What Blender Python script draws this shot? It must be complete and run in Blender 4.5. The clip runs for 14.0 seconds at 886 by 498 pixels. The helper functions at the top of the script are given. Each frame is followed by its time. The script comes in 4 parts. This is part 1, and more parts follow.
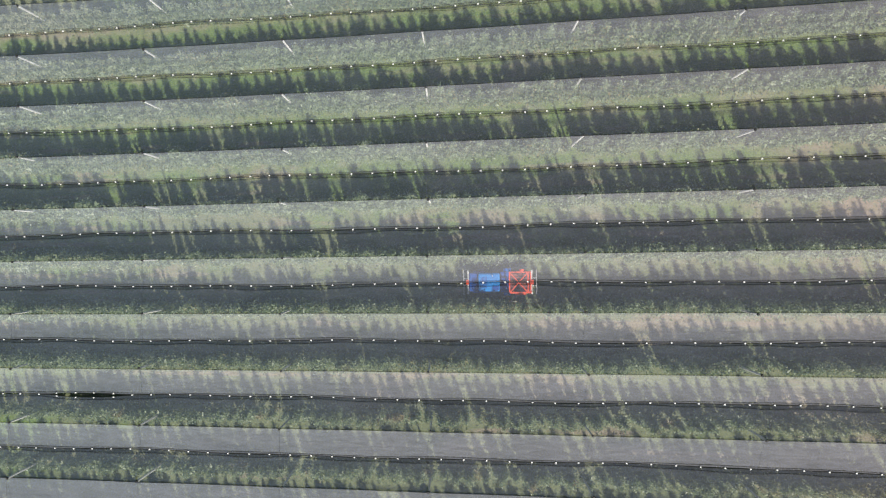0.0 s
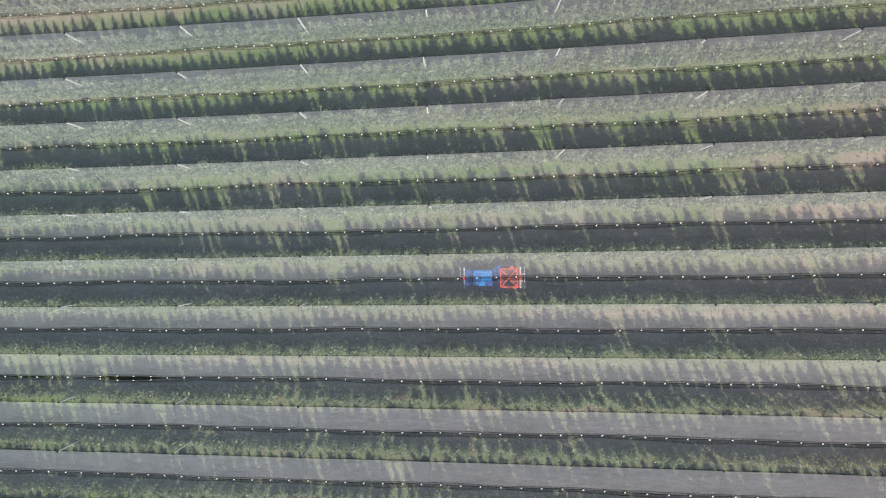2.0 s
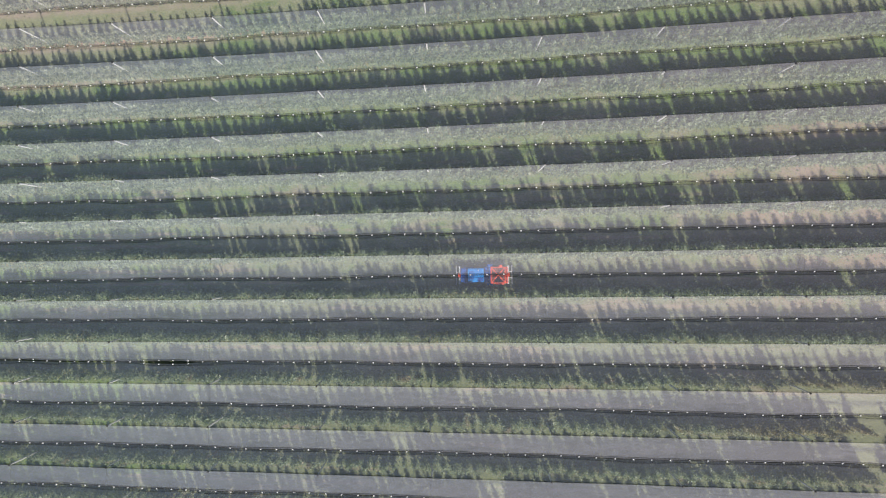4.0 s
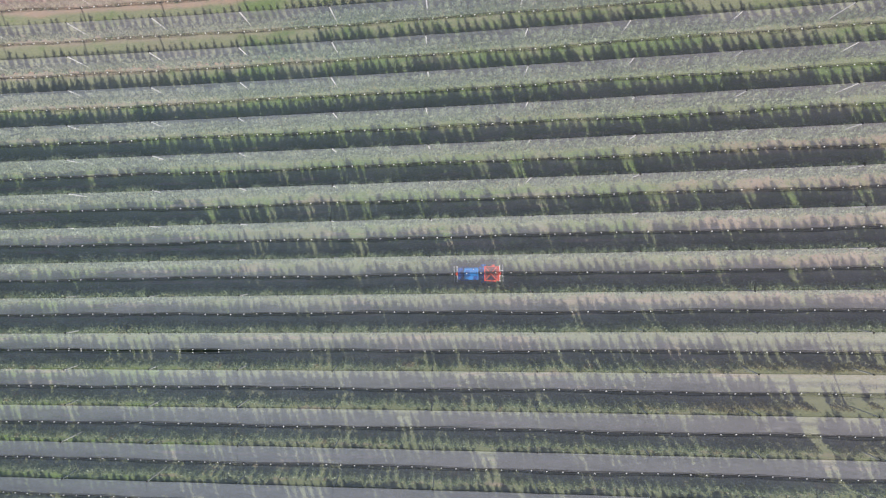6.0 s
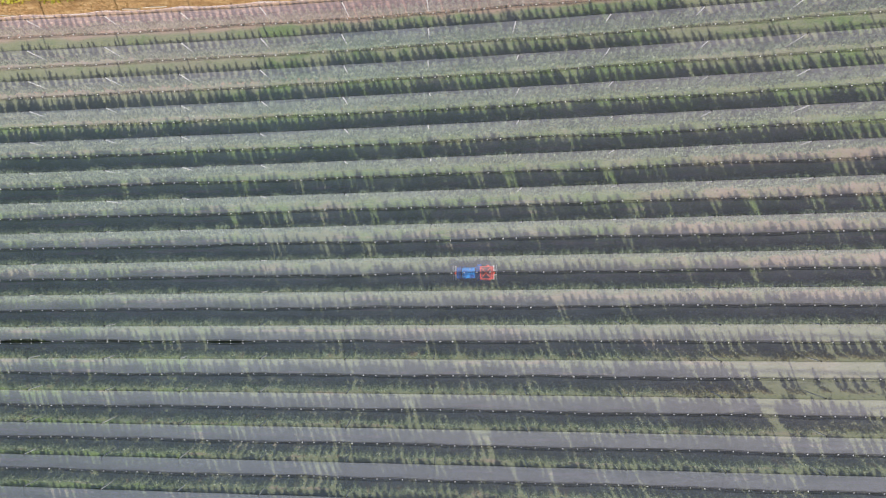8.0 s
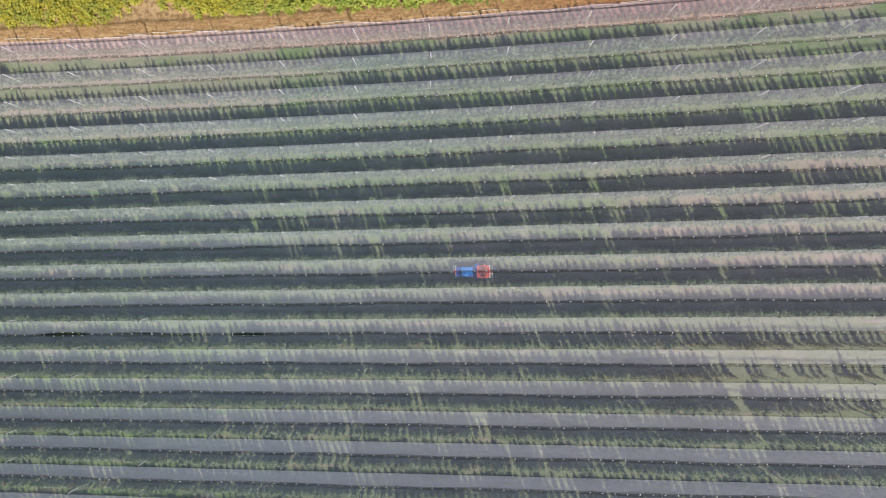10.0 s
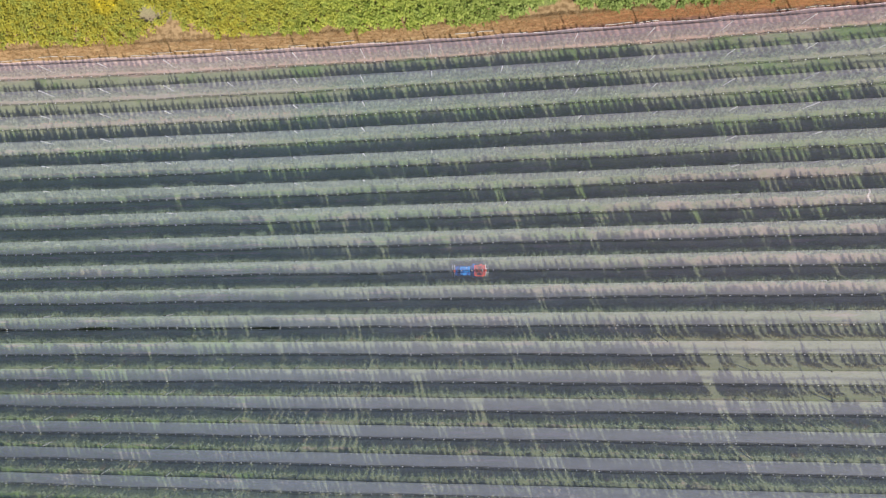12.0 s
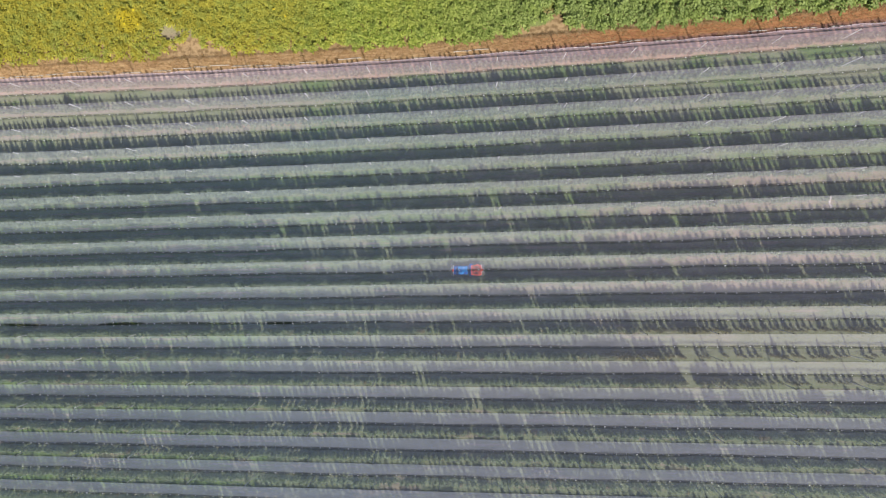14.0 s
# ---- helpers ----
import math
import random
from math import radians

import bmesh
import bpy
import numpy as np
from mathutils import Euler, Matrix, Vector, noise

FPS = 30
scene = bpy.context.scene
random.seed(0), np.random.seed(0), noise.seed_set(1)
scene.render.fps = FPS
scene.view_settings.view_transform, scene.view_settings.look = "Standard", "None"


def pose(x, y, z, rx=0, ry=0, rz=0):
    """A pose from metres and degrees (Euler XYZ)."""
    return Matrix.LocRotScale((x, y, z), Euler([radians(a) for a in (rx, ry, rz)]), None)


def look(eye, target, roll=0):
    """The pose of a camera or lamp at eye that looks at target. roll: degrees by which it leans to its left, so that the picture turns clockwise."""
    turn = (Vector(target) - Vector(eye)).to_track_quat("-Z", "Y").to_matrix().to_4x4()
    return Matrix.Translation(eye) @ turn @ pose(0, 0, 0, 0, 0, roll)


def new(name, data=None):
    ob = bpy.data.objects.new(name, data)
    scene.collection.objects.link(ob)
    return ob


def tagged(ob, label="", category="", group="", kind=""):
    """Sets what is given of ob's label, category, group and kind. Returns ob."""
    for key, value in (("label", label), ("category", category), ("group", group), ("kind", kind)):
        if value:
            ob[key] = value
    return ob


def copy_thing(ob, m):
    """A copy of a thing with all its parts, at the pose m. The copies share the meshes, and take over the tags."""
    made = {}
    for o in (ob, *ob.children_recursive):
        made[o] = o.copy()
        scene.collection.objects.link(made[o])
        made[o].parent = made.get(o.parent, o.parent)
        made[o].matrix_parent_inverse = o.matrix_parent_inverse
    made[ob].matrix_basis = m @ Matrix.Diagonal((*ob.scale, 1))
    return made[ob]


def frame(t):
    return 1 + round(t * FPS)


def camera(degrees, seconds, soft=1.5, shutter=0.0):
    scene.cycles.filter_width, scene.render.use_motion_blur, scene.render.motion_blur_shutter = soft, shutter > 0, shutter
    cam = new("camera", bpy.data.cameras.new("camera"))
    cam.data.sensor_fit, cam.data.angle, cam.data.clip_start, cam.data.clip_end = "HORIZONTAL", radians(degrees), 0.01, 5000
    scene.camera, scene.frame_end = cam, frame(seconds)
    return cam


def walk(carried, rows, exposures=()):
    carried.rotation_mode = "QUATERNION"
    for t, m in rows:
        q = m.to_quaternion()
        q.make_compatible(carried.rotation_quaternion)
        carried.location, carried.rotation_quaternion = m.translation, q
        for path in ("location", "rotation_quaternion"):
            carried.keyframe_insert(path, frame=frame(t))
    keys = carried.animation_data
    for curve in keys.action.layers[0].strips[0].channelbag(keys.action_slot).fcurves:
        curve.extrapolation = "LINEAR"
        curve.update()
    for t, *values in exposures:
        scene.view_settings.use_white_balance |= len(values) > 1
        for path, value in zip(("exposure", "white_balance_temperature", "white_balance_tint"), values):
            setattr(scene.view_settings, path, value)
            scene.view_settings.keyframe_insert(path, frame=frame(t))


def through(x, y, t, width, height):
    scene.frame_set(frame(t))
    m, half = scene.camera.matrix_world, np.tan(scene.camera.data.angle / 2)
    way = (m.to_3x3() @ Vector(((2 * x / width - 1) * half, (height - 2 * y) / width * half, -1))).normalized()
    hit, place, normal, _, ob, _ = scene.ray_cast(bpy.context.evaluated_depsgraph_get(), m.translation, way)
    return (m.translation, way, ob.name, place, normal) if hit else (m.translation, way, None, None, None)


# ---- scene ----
# ================= camera =================
cam = camera(75.0, 14.0, soft=1.3)
ROWS = [  # seconds, x, y, z, tilt, lean, turn
    (0.0, 1.646, -13.623, 40.166, -0.000, 1.268, -0.919),
    (0.5, 1.710, -13.605, 41.102, 0.027, 1.351, -0.977),
    (1.0, 1.793, -13.616, 42.266, 0.033, 1.403, -0.998),
    (1.5, 1.884, -13.643, 43.622, 0.014, 1.433, -0.996),
    (2.0, 1.971, -13.676, 45.065, 0.012, 1.457, -0.988),
    (2.5, 2.060, -13.702, 46.623, 0.028, 1.476, -0.978),
    (3.0, 2.148, -13.729, 48.261, 0.070, 1.482, -0.975),
    (5.5, 2.392, -13.733, 56.875, 0.289, 1.380, -1.119),
    (6.0, 2.418, -13.649, 58.554, 0.252, 1.366, -1.135),
    (6.5, 2.441, -13.567, 60.202, 0.211, 1.341, -1.144),
    (7.0, 2.460, -13.475, 61.863, 0.172, 1.329, -1.119),
    (7.5, 2.485, -13.385, 63.541, 0.137, 1.314, -1.090),
    (8.0, 2.498, -13.306, 65.217, 0.085, 1.305, -1.136),
    (10.5, 2.477, -12.699, 74.048, -0.254, 1.234, -1.276),
    (11.0, 2.508, -12.608, 75.711, -0.287, 1.212, -1.307),
    (11.5, 2.539, -12.523, 77.365, -0.327, 1.204, -1.339),
    (12.0, 2.573, -12.440, 79.049, -0.354, 1.216, -1.375),
    (12.5, 2.621, -12.368, 80.740, -0.373, 1.229, -1.405),
    (13.0, 2.686, -12.294, 82.396, -0.386, 1.225, -1.423),
    (13.5, 2.745, -12.218, 84.039, -0.396, 1.229, -1.421),
    (14.0, 2.819, -12.149, 85.677, -0.408, 1.234, -1.373),
]
# the automatic white balance turns cooler and the exposure drops as the bright field comes into view
SETTINGS = [(0.0, 0.53, 6780, 7), (3.0, 0.52, 6700, 9), (6.0, 0.5, 6580, 11), (8.0, 0.48, 6500, 11), (11.0, 0.44, 6350, 12), (14.0, 0.42, 6300, 12)]
walk(cam, [(t, pose(x, y, z, a, b, g)) for t, x, y, z, a, b, g in ROWS], SETTINGS)

# ================= light =================
SUN_EL, SUN_AZ = 46.0, 19.0          # elevation; degrees from south towards east
world = bpy.data.worlds.new("world")
scene.world = world
world.use_nodes = True
wn = world.node_tree.nodes
sky = wn.new("ShaderNodeTexSky")
sky.sky_type, sky.sun_disc = "NISHITA", False
sky.sun_elevation, sky.sun_rotation = radians(SUN_EL), radians(180 - SUN_AZ)
sky.dust_density = 0.2
world.node_tree.links.new(sky.outputs[0], wn["Background"].inputs[0])
wn["Background"].inputs[1].default_value = 0.05
sun_data = bpy.data.lights.new("sun", "SUN")
sun_data.energy, sun_data.angle, sun_data.color = 5.3, radians(2.2), (1.0, 0.96, 0.89)
sun = new("sun", sun_data)
sx, sy = math.sin(radians(SUN_AZ)), -math.cos(radians(SUN_AZ))
ce, se = math.cos(radians(SUN_EL)), math.sin(radians(SUN_EL))
sun.matrix_world = look((60 * ce * sx, 60 * ce * sy, 60 * se), (0, 0, 0))

# ================= plan =================
PITCH, RIDGE, SAG = 3.5, 4.2, 0.6     # row spacing, post height, depth of the net's valleys
FIRST, LAST = -4, 16                   # rows from north to south; row r runs along y = -PITCH * r
X0, X1 = -75.0, 70.0                   # ends of the rows
COLS = [-64.23, -54.93, -46.17, -36.87, -27.94, -18.77, -9.44, -0.09, 9.30, 18.75, 27.92, 36.97, 46.05, 54.99]
COLS = [COLS[0] - 9.3] + COLS + [COLS[-1] + 9.2]
TERRAIN = [(0, 1, -1.8865), (0, 2, 0.7755), (0, 3, 0.2330), (1, 0, 4.2743), (1, 1, -0.2575), (1, 2, -0.6134), (2, 0, 0.8051), (2, 1, 0.8166), (3, 0, 0.0274)]
rnd = np.random.RandomState(7)


def ground_z(x, y):
    """Height of the hillside; it runs on level beyond the orchard."""
    u = np.where(np.abs(x) < 60, np.asarray(x, float) / 40, np.clip(np.asarray(x, float), -78, 78) / 40)
    w = np.clip(np.asarray(y, float), -64, 32) / 40
    return sum(k * u ** i * w ** j for i, j, k in TERRAIN)


def gz(x, y):
    return float(ground_z(x, y))


def row_y(r):
    """Where a row runs; the southern ones stand a little wider apart."""
    return -PITCH * r - 0.038 * max(0.0, r - 5)


# ================= materials =================
class Nodes:
    """A short hand for building node materials."""

    def __init__(self, name):
        self.mat = bpy.data.materials.new(name)
        self.mat.use_nodes = True
        self.tree = self.mat.node_tree
        self.n, self.l = self.tree.nodes, self.tree.links
        self.bsdf, self.out = self.n["Principled BSDF"], self.n["Material Output"]
        self.pos = self.n.new("ShaderNodeNewGeometry")
        self.island = self.pos.outputs["Random Per Island"]
        self.obj = self.n.new("ShaderNodeObjectInfo").outputs["Random"]

    def put(self, socket, value):
        if isinstance(value, bpy.types.NodeSocket):
            self.l.new(value, socket)
        elif isinstance(value, tuple) and len(value) == 3 and socket.type == "RGBA":
            socket.default_value = (*value, 1)
        else:
            socket.default_value = value

    def math(self, op, a, b=0.0, c=0.0):
        m = self.n.new("ShaderNodeMath")
        m.operation = op
        for s, v in zip(m.inputs, (a, b, c)):
            self.put(s, v)
        return m.outputs[0]

    def axis(self, i):
        s = self.n.new("ShaderNodeSeparateXYZ")
        self.l.new(self.pos.outputs["Position"], s.inputs[0])
        return s.outputs[i]

    def noise(self, scale, detail=3.0, rough=0.55, stretch=(1, 1, 1)):
        m = self.n.new("ShaderNodeMapping")
        m.inputs["Scale"].default_value = stretch
        self.l.new(self.pos.outputs["Position"], m.inputs[0])
        t = self.n.new("ShaderNodeTexNoise")
        t.inputs["Scale"].default_value, t.inputs["Detail"].default_value, t.inputs["Roughness"].default_value = scale, detail, rough
        self.l.new(m.outputs[0], t.inputs["Vector"])
        return t.outputs[0]

    def ramp(self, fac, lo, hi, a=0.0, b=1.0):
        m = self.n.new("ShaderNodeMapRange")
        m.interpolation_type = "SMOOTHSTEP"
        for s, v in zip(m.inputs, (fac, lo, hi, a, b)):
            self.put(s, v)
        return m.outputs[0]

    def mix(self, fac, a, b):
        m = self.n.new("ShaderNodeMix")
        m.data_type = "RGBA"
        self.put(m.inputs[0], fac), self.put(m.inputs[6], a), self.put(m.inputs[7], b)
        return m.outputs[2]

    def bump(self, height, strength, distance):
        b = self.n.new("ShaderNodeBump")
        b.inputs["Strength"].default_value, b.inputs["Distance"].default_value = strength, distance
        self.l.new(height, b.inputs["Height"])
        self.l.new(b.outputs[0], self.bsdf.inputs["Normal"])

    def done(self, colour, rough=0.8, metal=0.0, spec=0.3):
        self.put(self.bsdf.inputs["Base Color"], colour)
        self.put(self.bsdf.inputs["Roughness"], rough)
        self.bsdf.inputs["Metallic"].default_value = metal
        self.bsdf.inputs["Specular IOR Level"].default_value = spec
        return self.mat


def simple(name, a, b, scale, rough=0.6, metal=0.0, bump=0.0):
    """Two tones mottled by noise at two sizes."""
    k = Nodes(name)
    f = k.math("ADD", k.math("MULTIPLY", k.noise(scale), 0.6), k.math("MULTIPLY", k.noise(scale * 7), 0.4))
    if bump:
        k.bump(k.noise(scale * 9), 0.4, bump)
    return k.done(k.mix(k.ramp(f, 0.35, 0.65), a, b), rough, metal)


def leafy(name, dark, light, dry, through, gloss=0.4, poor=False):
    """Leaves: tone by leaf and by clump, some of them dry, light shining through."""
    k = Nodes(name)
    tone = k.math("ADD", k.math("MULTIPLY", k.math("POWER", k.island, 1.4), 0.52), k.ramp(k.noise(1.7, 3), 0.35, 0.68, 0.03, 0.5))
    c = k.mix(tone, dark, light)
    c = k.mix(k.ramp(k.math("ADD", k.island, k.math("MULTIPLY", k.noise(0.16, 2), 0.8)), 1.25, 1.5), c, dry)
    if poor:
        # yellower and drier towards the south, brown in the north row, dry in the weak corner
        c = k.mix(k.math("MULTIPLY", k.ramp(k.math("ADD", k.axis(1), k.math("MULTIPLY", k.noise(0.12, 2), 14)), -10, -26), k.ramp(k.noise(0.9, 2), 0.4, 0.65, 0.1, 0.5)), c, (0.23, 0.265, 0.13))
        c = k.mix(k.math("MULTIPLY", k.ramp(k.axis(1), -20, -23), k.ramp(k.noise(0.5, 2), 0.62, 0.7, 0, 0.7)), c, (0.34, 0.23, 0.13))
        c = k.mix(k.ramp(k.math("ADD", k.axis(1), k.math("MULTIPLY", k.island, 4)), 12.5, 16.5, 0, 0.85), c, (0.34, 0.26, 0.22))
        pale = k.math("MULTIPLY", k.ramp(k.math("ADD", k.axis(0), k.math("MULTIPLY", k.noise(0.1, 2), 14)), -3, -24), k.ramp(k.axis(1), -5, 4))
        c = k.mix(k.math("MULTIPLY", pale, k.ramp(k.noise(0.8, 2), 0.35, 0.65, 0.35, 0.8)), c, (0.4, 0.39, 0.3))
        d = k.math("ADD", k.math("POWER", k.math("DIVIDE", k.math("SUBTRACT", k.axis(0), 50), 34), 2.0), k.math("POWER", k.math("DIVIDE", k.math("ADD", k.axis(1), 27), 6.5), 2.0))
        c = k.mix(k.ramp(k.math("ADD", d, k.math("MULTIPLY", k.noise(0.7, 2), 1.6)), 2.0, 1.0, 0, 0.75), c, (0.3, 0.23, 0.1))
    k.done(c, 0.45, 0.0, gloss)
    t = k.n.new("ShaderNodeBsdfTranslucent")
    k.put(t.inputs[0], k.mix(0.5, c, through))
    m = k.n.new("ShaderNodeMixShader")
    m.inputs[0].default_value = 0.47
    k.l.new(k.bsdf.outputs[0], m.inputs[1]), k.l.new(t.outputs[0], m.inputs[2])
    k.l.new(m.outputs[0], k.out.inputs[0])
    return k.mat


def ground_material():
    """Mown grass alleys with worn soil, a dry verge to the north and field soil beyond it."""
    k = Nodes("ground")
    x, y = k.axis(0), k.axis(1)
    fine, mid, big, huge = k.noise(9, 4), k.noise(1.6, 4), k.noise(0.22, 3), k.noise(0.05, 2)
    grass = k.mix(k.ramp(fine, 0.3, 0.7), (0.075, 0.125, 0.034), (0.165, 0.225, 0.075))
    straw = k.mix(k.ramp(fine, 0.3, 0.7), (0.14, 0.16, 0.085), (0.25, 0.255, 0.155))
    soil = k.mix(k.ramp(fine, 0.3, 0.7), (0.19, 0.145, 0.11), (0.3, 0.24, 0.19))
    red = k.mix(k.ramp(fine, 0.3, 0.7), (0.28, 0.16, 0.115), (0.45, 0.29, 0.21))
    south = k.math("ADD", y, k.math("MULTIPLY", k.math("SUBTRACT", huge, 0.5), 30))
    # darker straw in the south, dimming the sunlit streaks by colour
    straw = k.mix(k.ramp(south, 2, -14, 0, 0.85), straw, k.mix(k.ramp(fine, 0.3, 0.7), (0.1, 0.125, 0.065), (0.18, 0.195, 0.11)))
    dry = k.math("ADD", k.math("ADD", big, k.math("MULTIPLY", mid, 0.5)), k.ramp(south, 2, -24, -0.1, 0.32))
    dry = k.math("ADD", dry, k.math("ADD", k.ramp(y, 0, 9, 0, 0.2), k.math("MULTIPLY", k.ramp(x, -18, -45, 0, 0.15), k.ramp(y, -6, 2))))
    dry = k.math("SUBTRACT", dry, k.math("MULTIPLY", k.ramp(x, -14, -34, 0, 0.3), k.ramp(y, 2, -3)))
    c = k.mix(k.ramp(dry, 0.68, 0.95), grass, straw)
    # worn soil in patches, more of it in the wheel tracks
    track = k.math("ABSOLUTE", k.math("SUBTRACT", k.math("ABSOLUTE", k.math("SUBTRACT", k.math("FRACT", k.math("DIVIDE", y, PITCH)), 0.5)), 0.17))
    worn = k.math("ADD", k.noise(0.3, 4, 0.6, (0.35, 1, 1)), k.ramp(track, 0.07, 0.02, 0.0, 0.08))
    c = k.mix(k.math("MULTIPLY", k.ramp(worn, 0.56, 0.7, 0, 0.75), k.ramp(south, 4, -14, 0.35, 1)), c, soil)
    east = k.math("MULTIPLY", k.ramp(k.math("ADD", x, k.math("MULTIPLY", k.math("SUBTRACT", big, 0.5), 30)), 14, 34), k.ramp(k.math("ABSOLUTE", k.math("ADD", y, 11)), 11, 7))
    near = k.math("ABSOLUTE", k.math("SUBTRACT", k.math("FRACT", k.math("ADD", k.math("DIVIDE", k.math("ADD", y, 0.7), PITCH), 0.5)), 0.5))
    east = k.math("MULTIPLY", east, k.ramp(near, 0.34, 0.2, 0.2, 1))
    c = k.mix(k.math("MULTIPLY", east, k.ramp(k.math("ADD", mid, big), 0.7, 1.2, 0.3, 0.85)), c, (0.265, 0.193, 0.148))
    # reddish soil along the north row, dry grass where the trees are weak
    c = k.mix(k.math("MULTIPLY", k.ramp(k.math("ADD", y, k.math("MULTIPLY", k.math("SUBTRACT", big, 0.5), 1.6)), 13.1, 13.7), 0.8), c, red)
    patch = k.math("MULTIPLY", k.ramp(k.math("ADD", k.math("ABSOLUTE", k.math("SUBTRACT", x, 52)), k.math("MULTIPLY", mid, 7)), 30, 22), k.ramp(k.math("ADD", k.math("ABSOLUTE", k.math("ADD", y, 28)), k.math("MULTIPLY", big, 6)), 10, 5))
    c = k.mix(k.math("MULTIPLY", patch, 0.6), c, k.mix(fine, (0.12, 0.135, 0.07), (0.2, 0.2, 0.115)))
    # soil kept bare along the tree rows, most of it in the north-west
    foot = k.math("ABSOLUTE", k.math("SUBTRACT", k.math("FRACT", k.math("ADD", k.math("DIVIDE", k.math("ADD", y, k.math("MULTIPLY", k.math("SUBTRACT", big, 0.5), 0.9)), PITCH), 0.5)), 0.5))
    bare = k.math("MULTIPLY", k.ramp(k.math("ADD", x, k.math("MULTIPLY", k.math("SUBTRACT", big, 0.5), 30)), -4, -40, 0.3, 1), k.ramp(y, -10, 2, 0.35, 1))
    bare = k.math("MULTIPLY", bare, k.math("MULTIPLY", k.ramp(foot, 0.29, 0.12), k.ramp(mid, 0.3, 0.6, 0.4, 0.85)))
    c = k.mix(bare, c, k.mix(fine, (0.22, 0.17, 0.14), (0.34, 0.27, 0.225)))
    # a bare reddish track in one northern alley
    lane = k.math("ABSOLUTE", k.math("SUBTRACT", k.math("ADD", y, k.math("MULTIPLY", k.math("SUBTRACT", big, 0.5), 0.8)), 7.15))
    c = k.mix(k.math("MULTIPLY", k.math("MULTIPLY", k.ramp(lane, 0.4, 0.12), k.ramp(k.math("ADD", x, k.math("MULTIPLY", big, 14)), 0, -14)), 0.7), c, red)
    # verge and field
    edge = k.math("ADD", y, k.math("MULTIPLY", k.math("SUBTRACT", mid, 0.5), 1.1))
    verge = k.mix(k.ramp(k.noise(3, 4, 0.65, (0.14, 1.6, 1)), 0.3, 0.7), k.mix(k.ramp(x, 0, 30), (0.31, 0.185, 0.09), (0.26, 0.11, 0.05)), k.mix(k.ramp(x, 0, 30), (0.52, 0.35, 0.18), (0.48, 0.24, 0.11)))
    # reddish soil beside the net, with the net edge's shade in its colour
    strip = k.mix(k.ramp(k.noise(3, 4, 0.6, (0.4, 1.5, 1)), 0.35, 0.65), k.mix(k.ramp(x, 0, -30), (0.15, 0.075, 0.06), (0.26, 0.17, 0.13)), k.mix(k.ramp(x, 0, -30), (0.3, 0.17, 0.13), (0.46, 0.33, 0.27)))
    verge = k.mix(k.ramp(k.math("ADD", y, k.math("MULTIPLY", k.math("SUBTRACT", k.noise(0.8, 3), 0.5), 0.9)), k.ramp(x, 5, 25, 15.6, 16.1), k.ramp(x, 5, 25, 16.1, 16.7)), strip, verge)
    c = k.mix(k.ramp(edge, 14.4, 14.9), c, verge)
    c = k.mix(k.ramp(edge, 17.5, 18.2), c, k.mix(k.ramp(edge, 20.5, 22.5), k.mix(k.ramp(mid, 0.35, 0.65), (0.18, 0.115, 0.055), (0.37, 0.25, 0.13)), k.mix(mid, (0.12, 0.14, 0.03), (0.22, 0.23, 0.055))))
    # grey litter in one bay of the field, low grass in the other
    bay = k.math("ADD", k.math("POWER", k.math("DIVIDE", k.math("ADD", x, 40.6), 3.2), 2.0), k.math("POWER", k.math("DIVIDE", k.math("SUBTRACT", y, 21.7), 1.5), 2.0))
    c = k.mix(k.ramp(k.math("ADD", bay, mid), 1.9, 1.0, 0, 0.6), c, k.mix(k.ramp(fine, 0.35, 0.65), (0.26, 0.21, 0.15), (0.38, 0.3, 0.22)))
    bay = k.math("ADD", k.math("POWER", k.math("DIVIDE", k.math("SUBTRACT", x, 15), 2.6), 2.0), k.math("POWER", k.math("DIVIDE", k.math("SUBTRACT", y, 20.4), 1.0), 2.0))
    c = k.mix(k.ramp(k.math("ADD", bay, mid), 1.8, 1.1, 0, 0.75), c, k.mix(k.ramp(fine, 0.35, 0.65), (0.1, 0.17, 0.05), (0.22, 0.28, 0.08)))
    k.bump(k.math("ADD", k.math("MULTIPLY", fine, 0.4), mid), 0.4, 0.12)
    return k.done(c, 0.95, 0.0, 0.1)


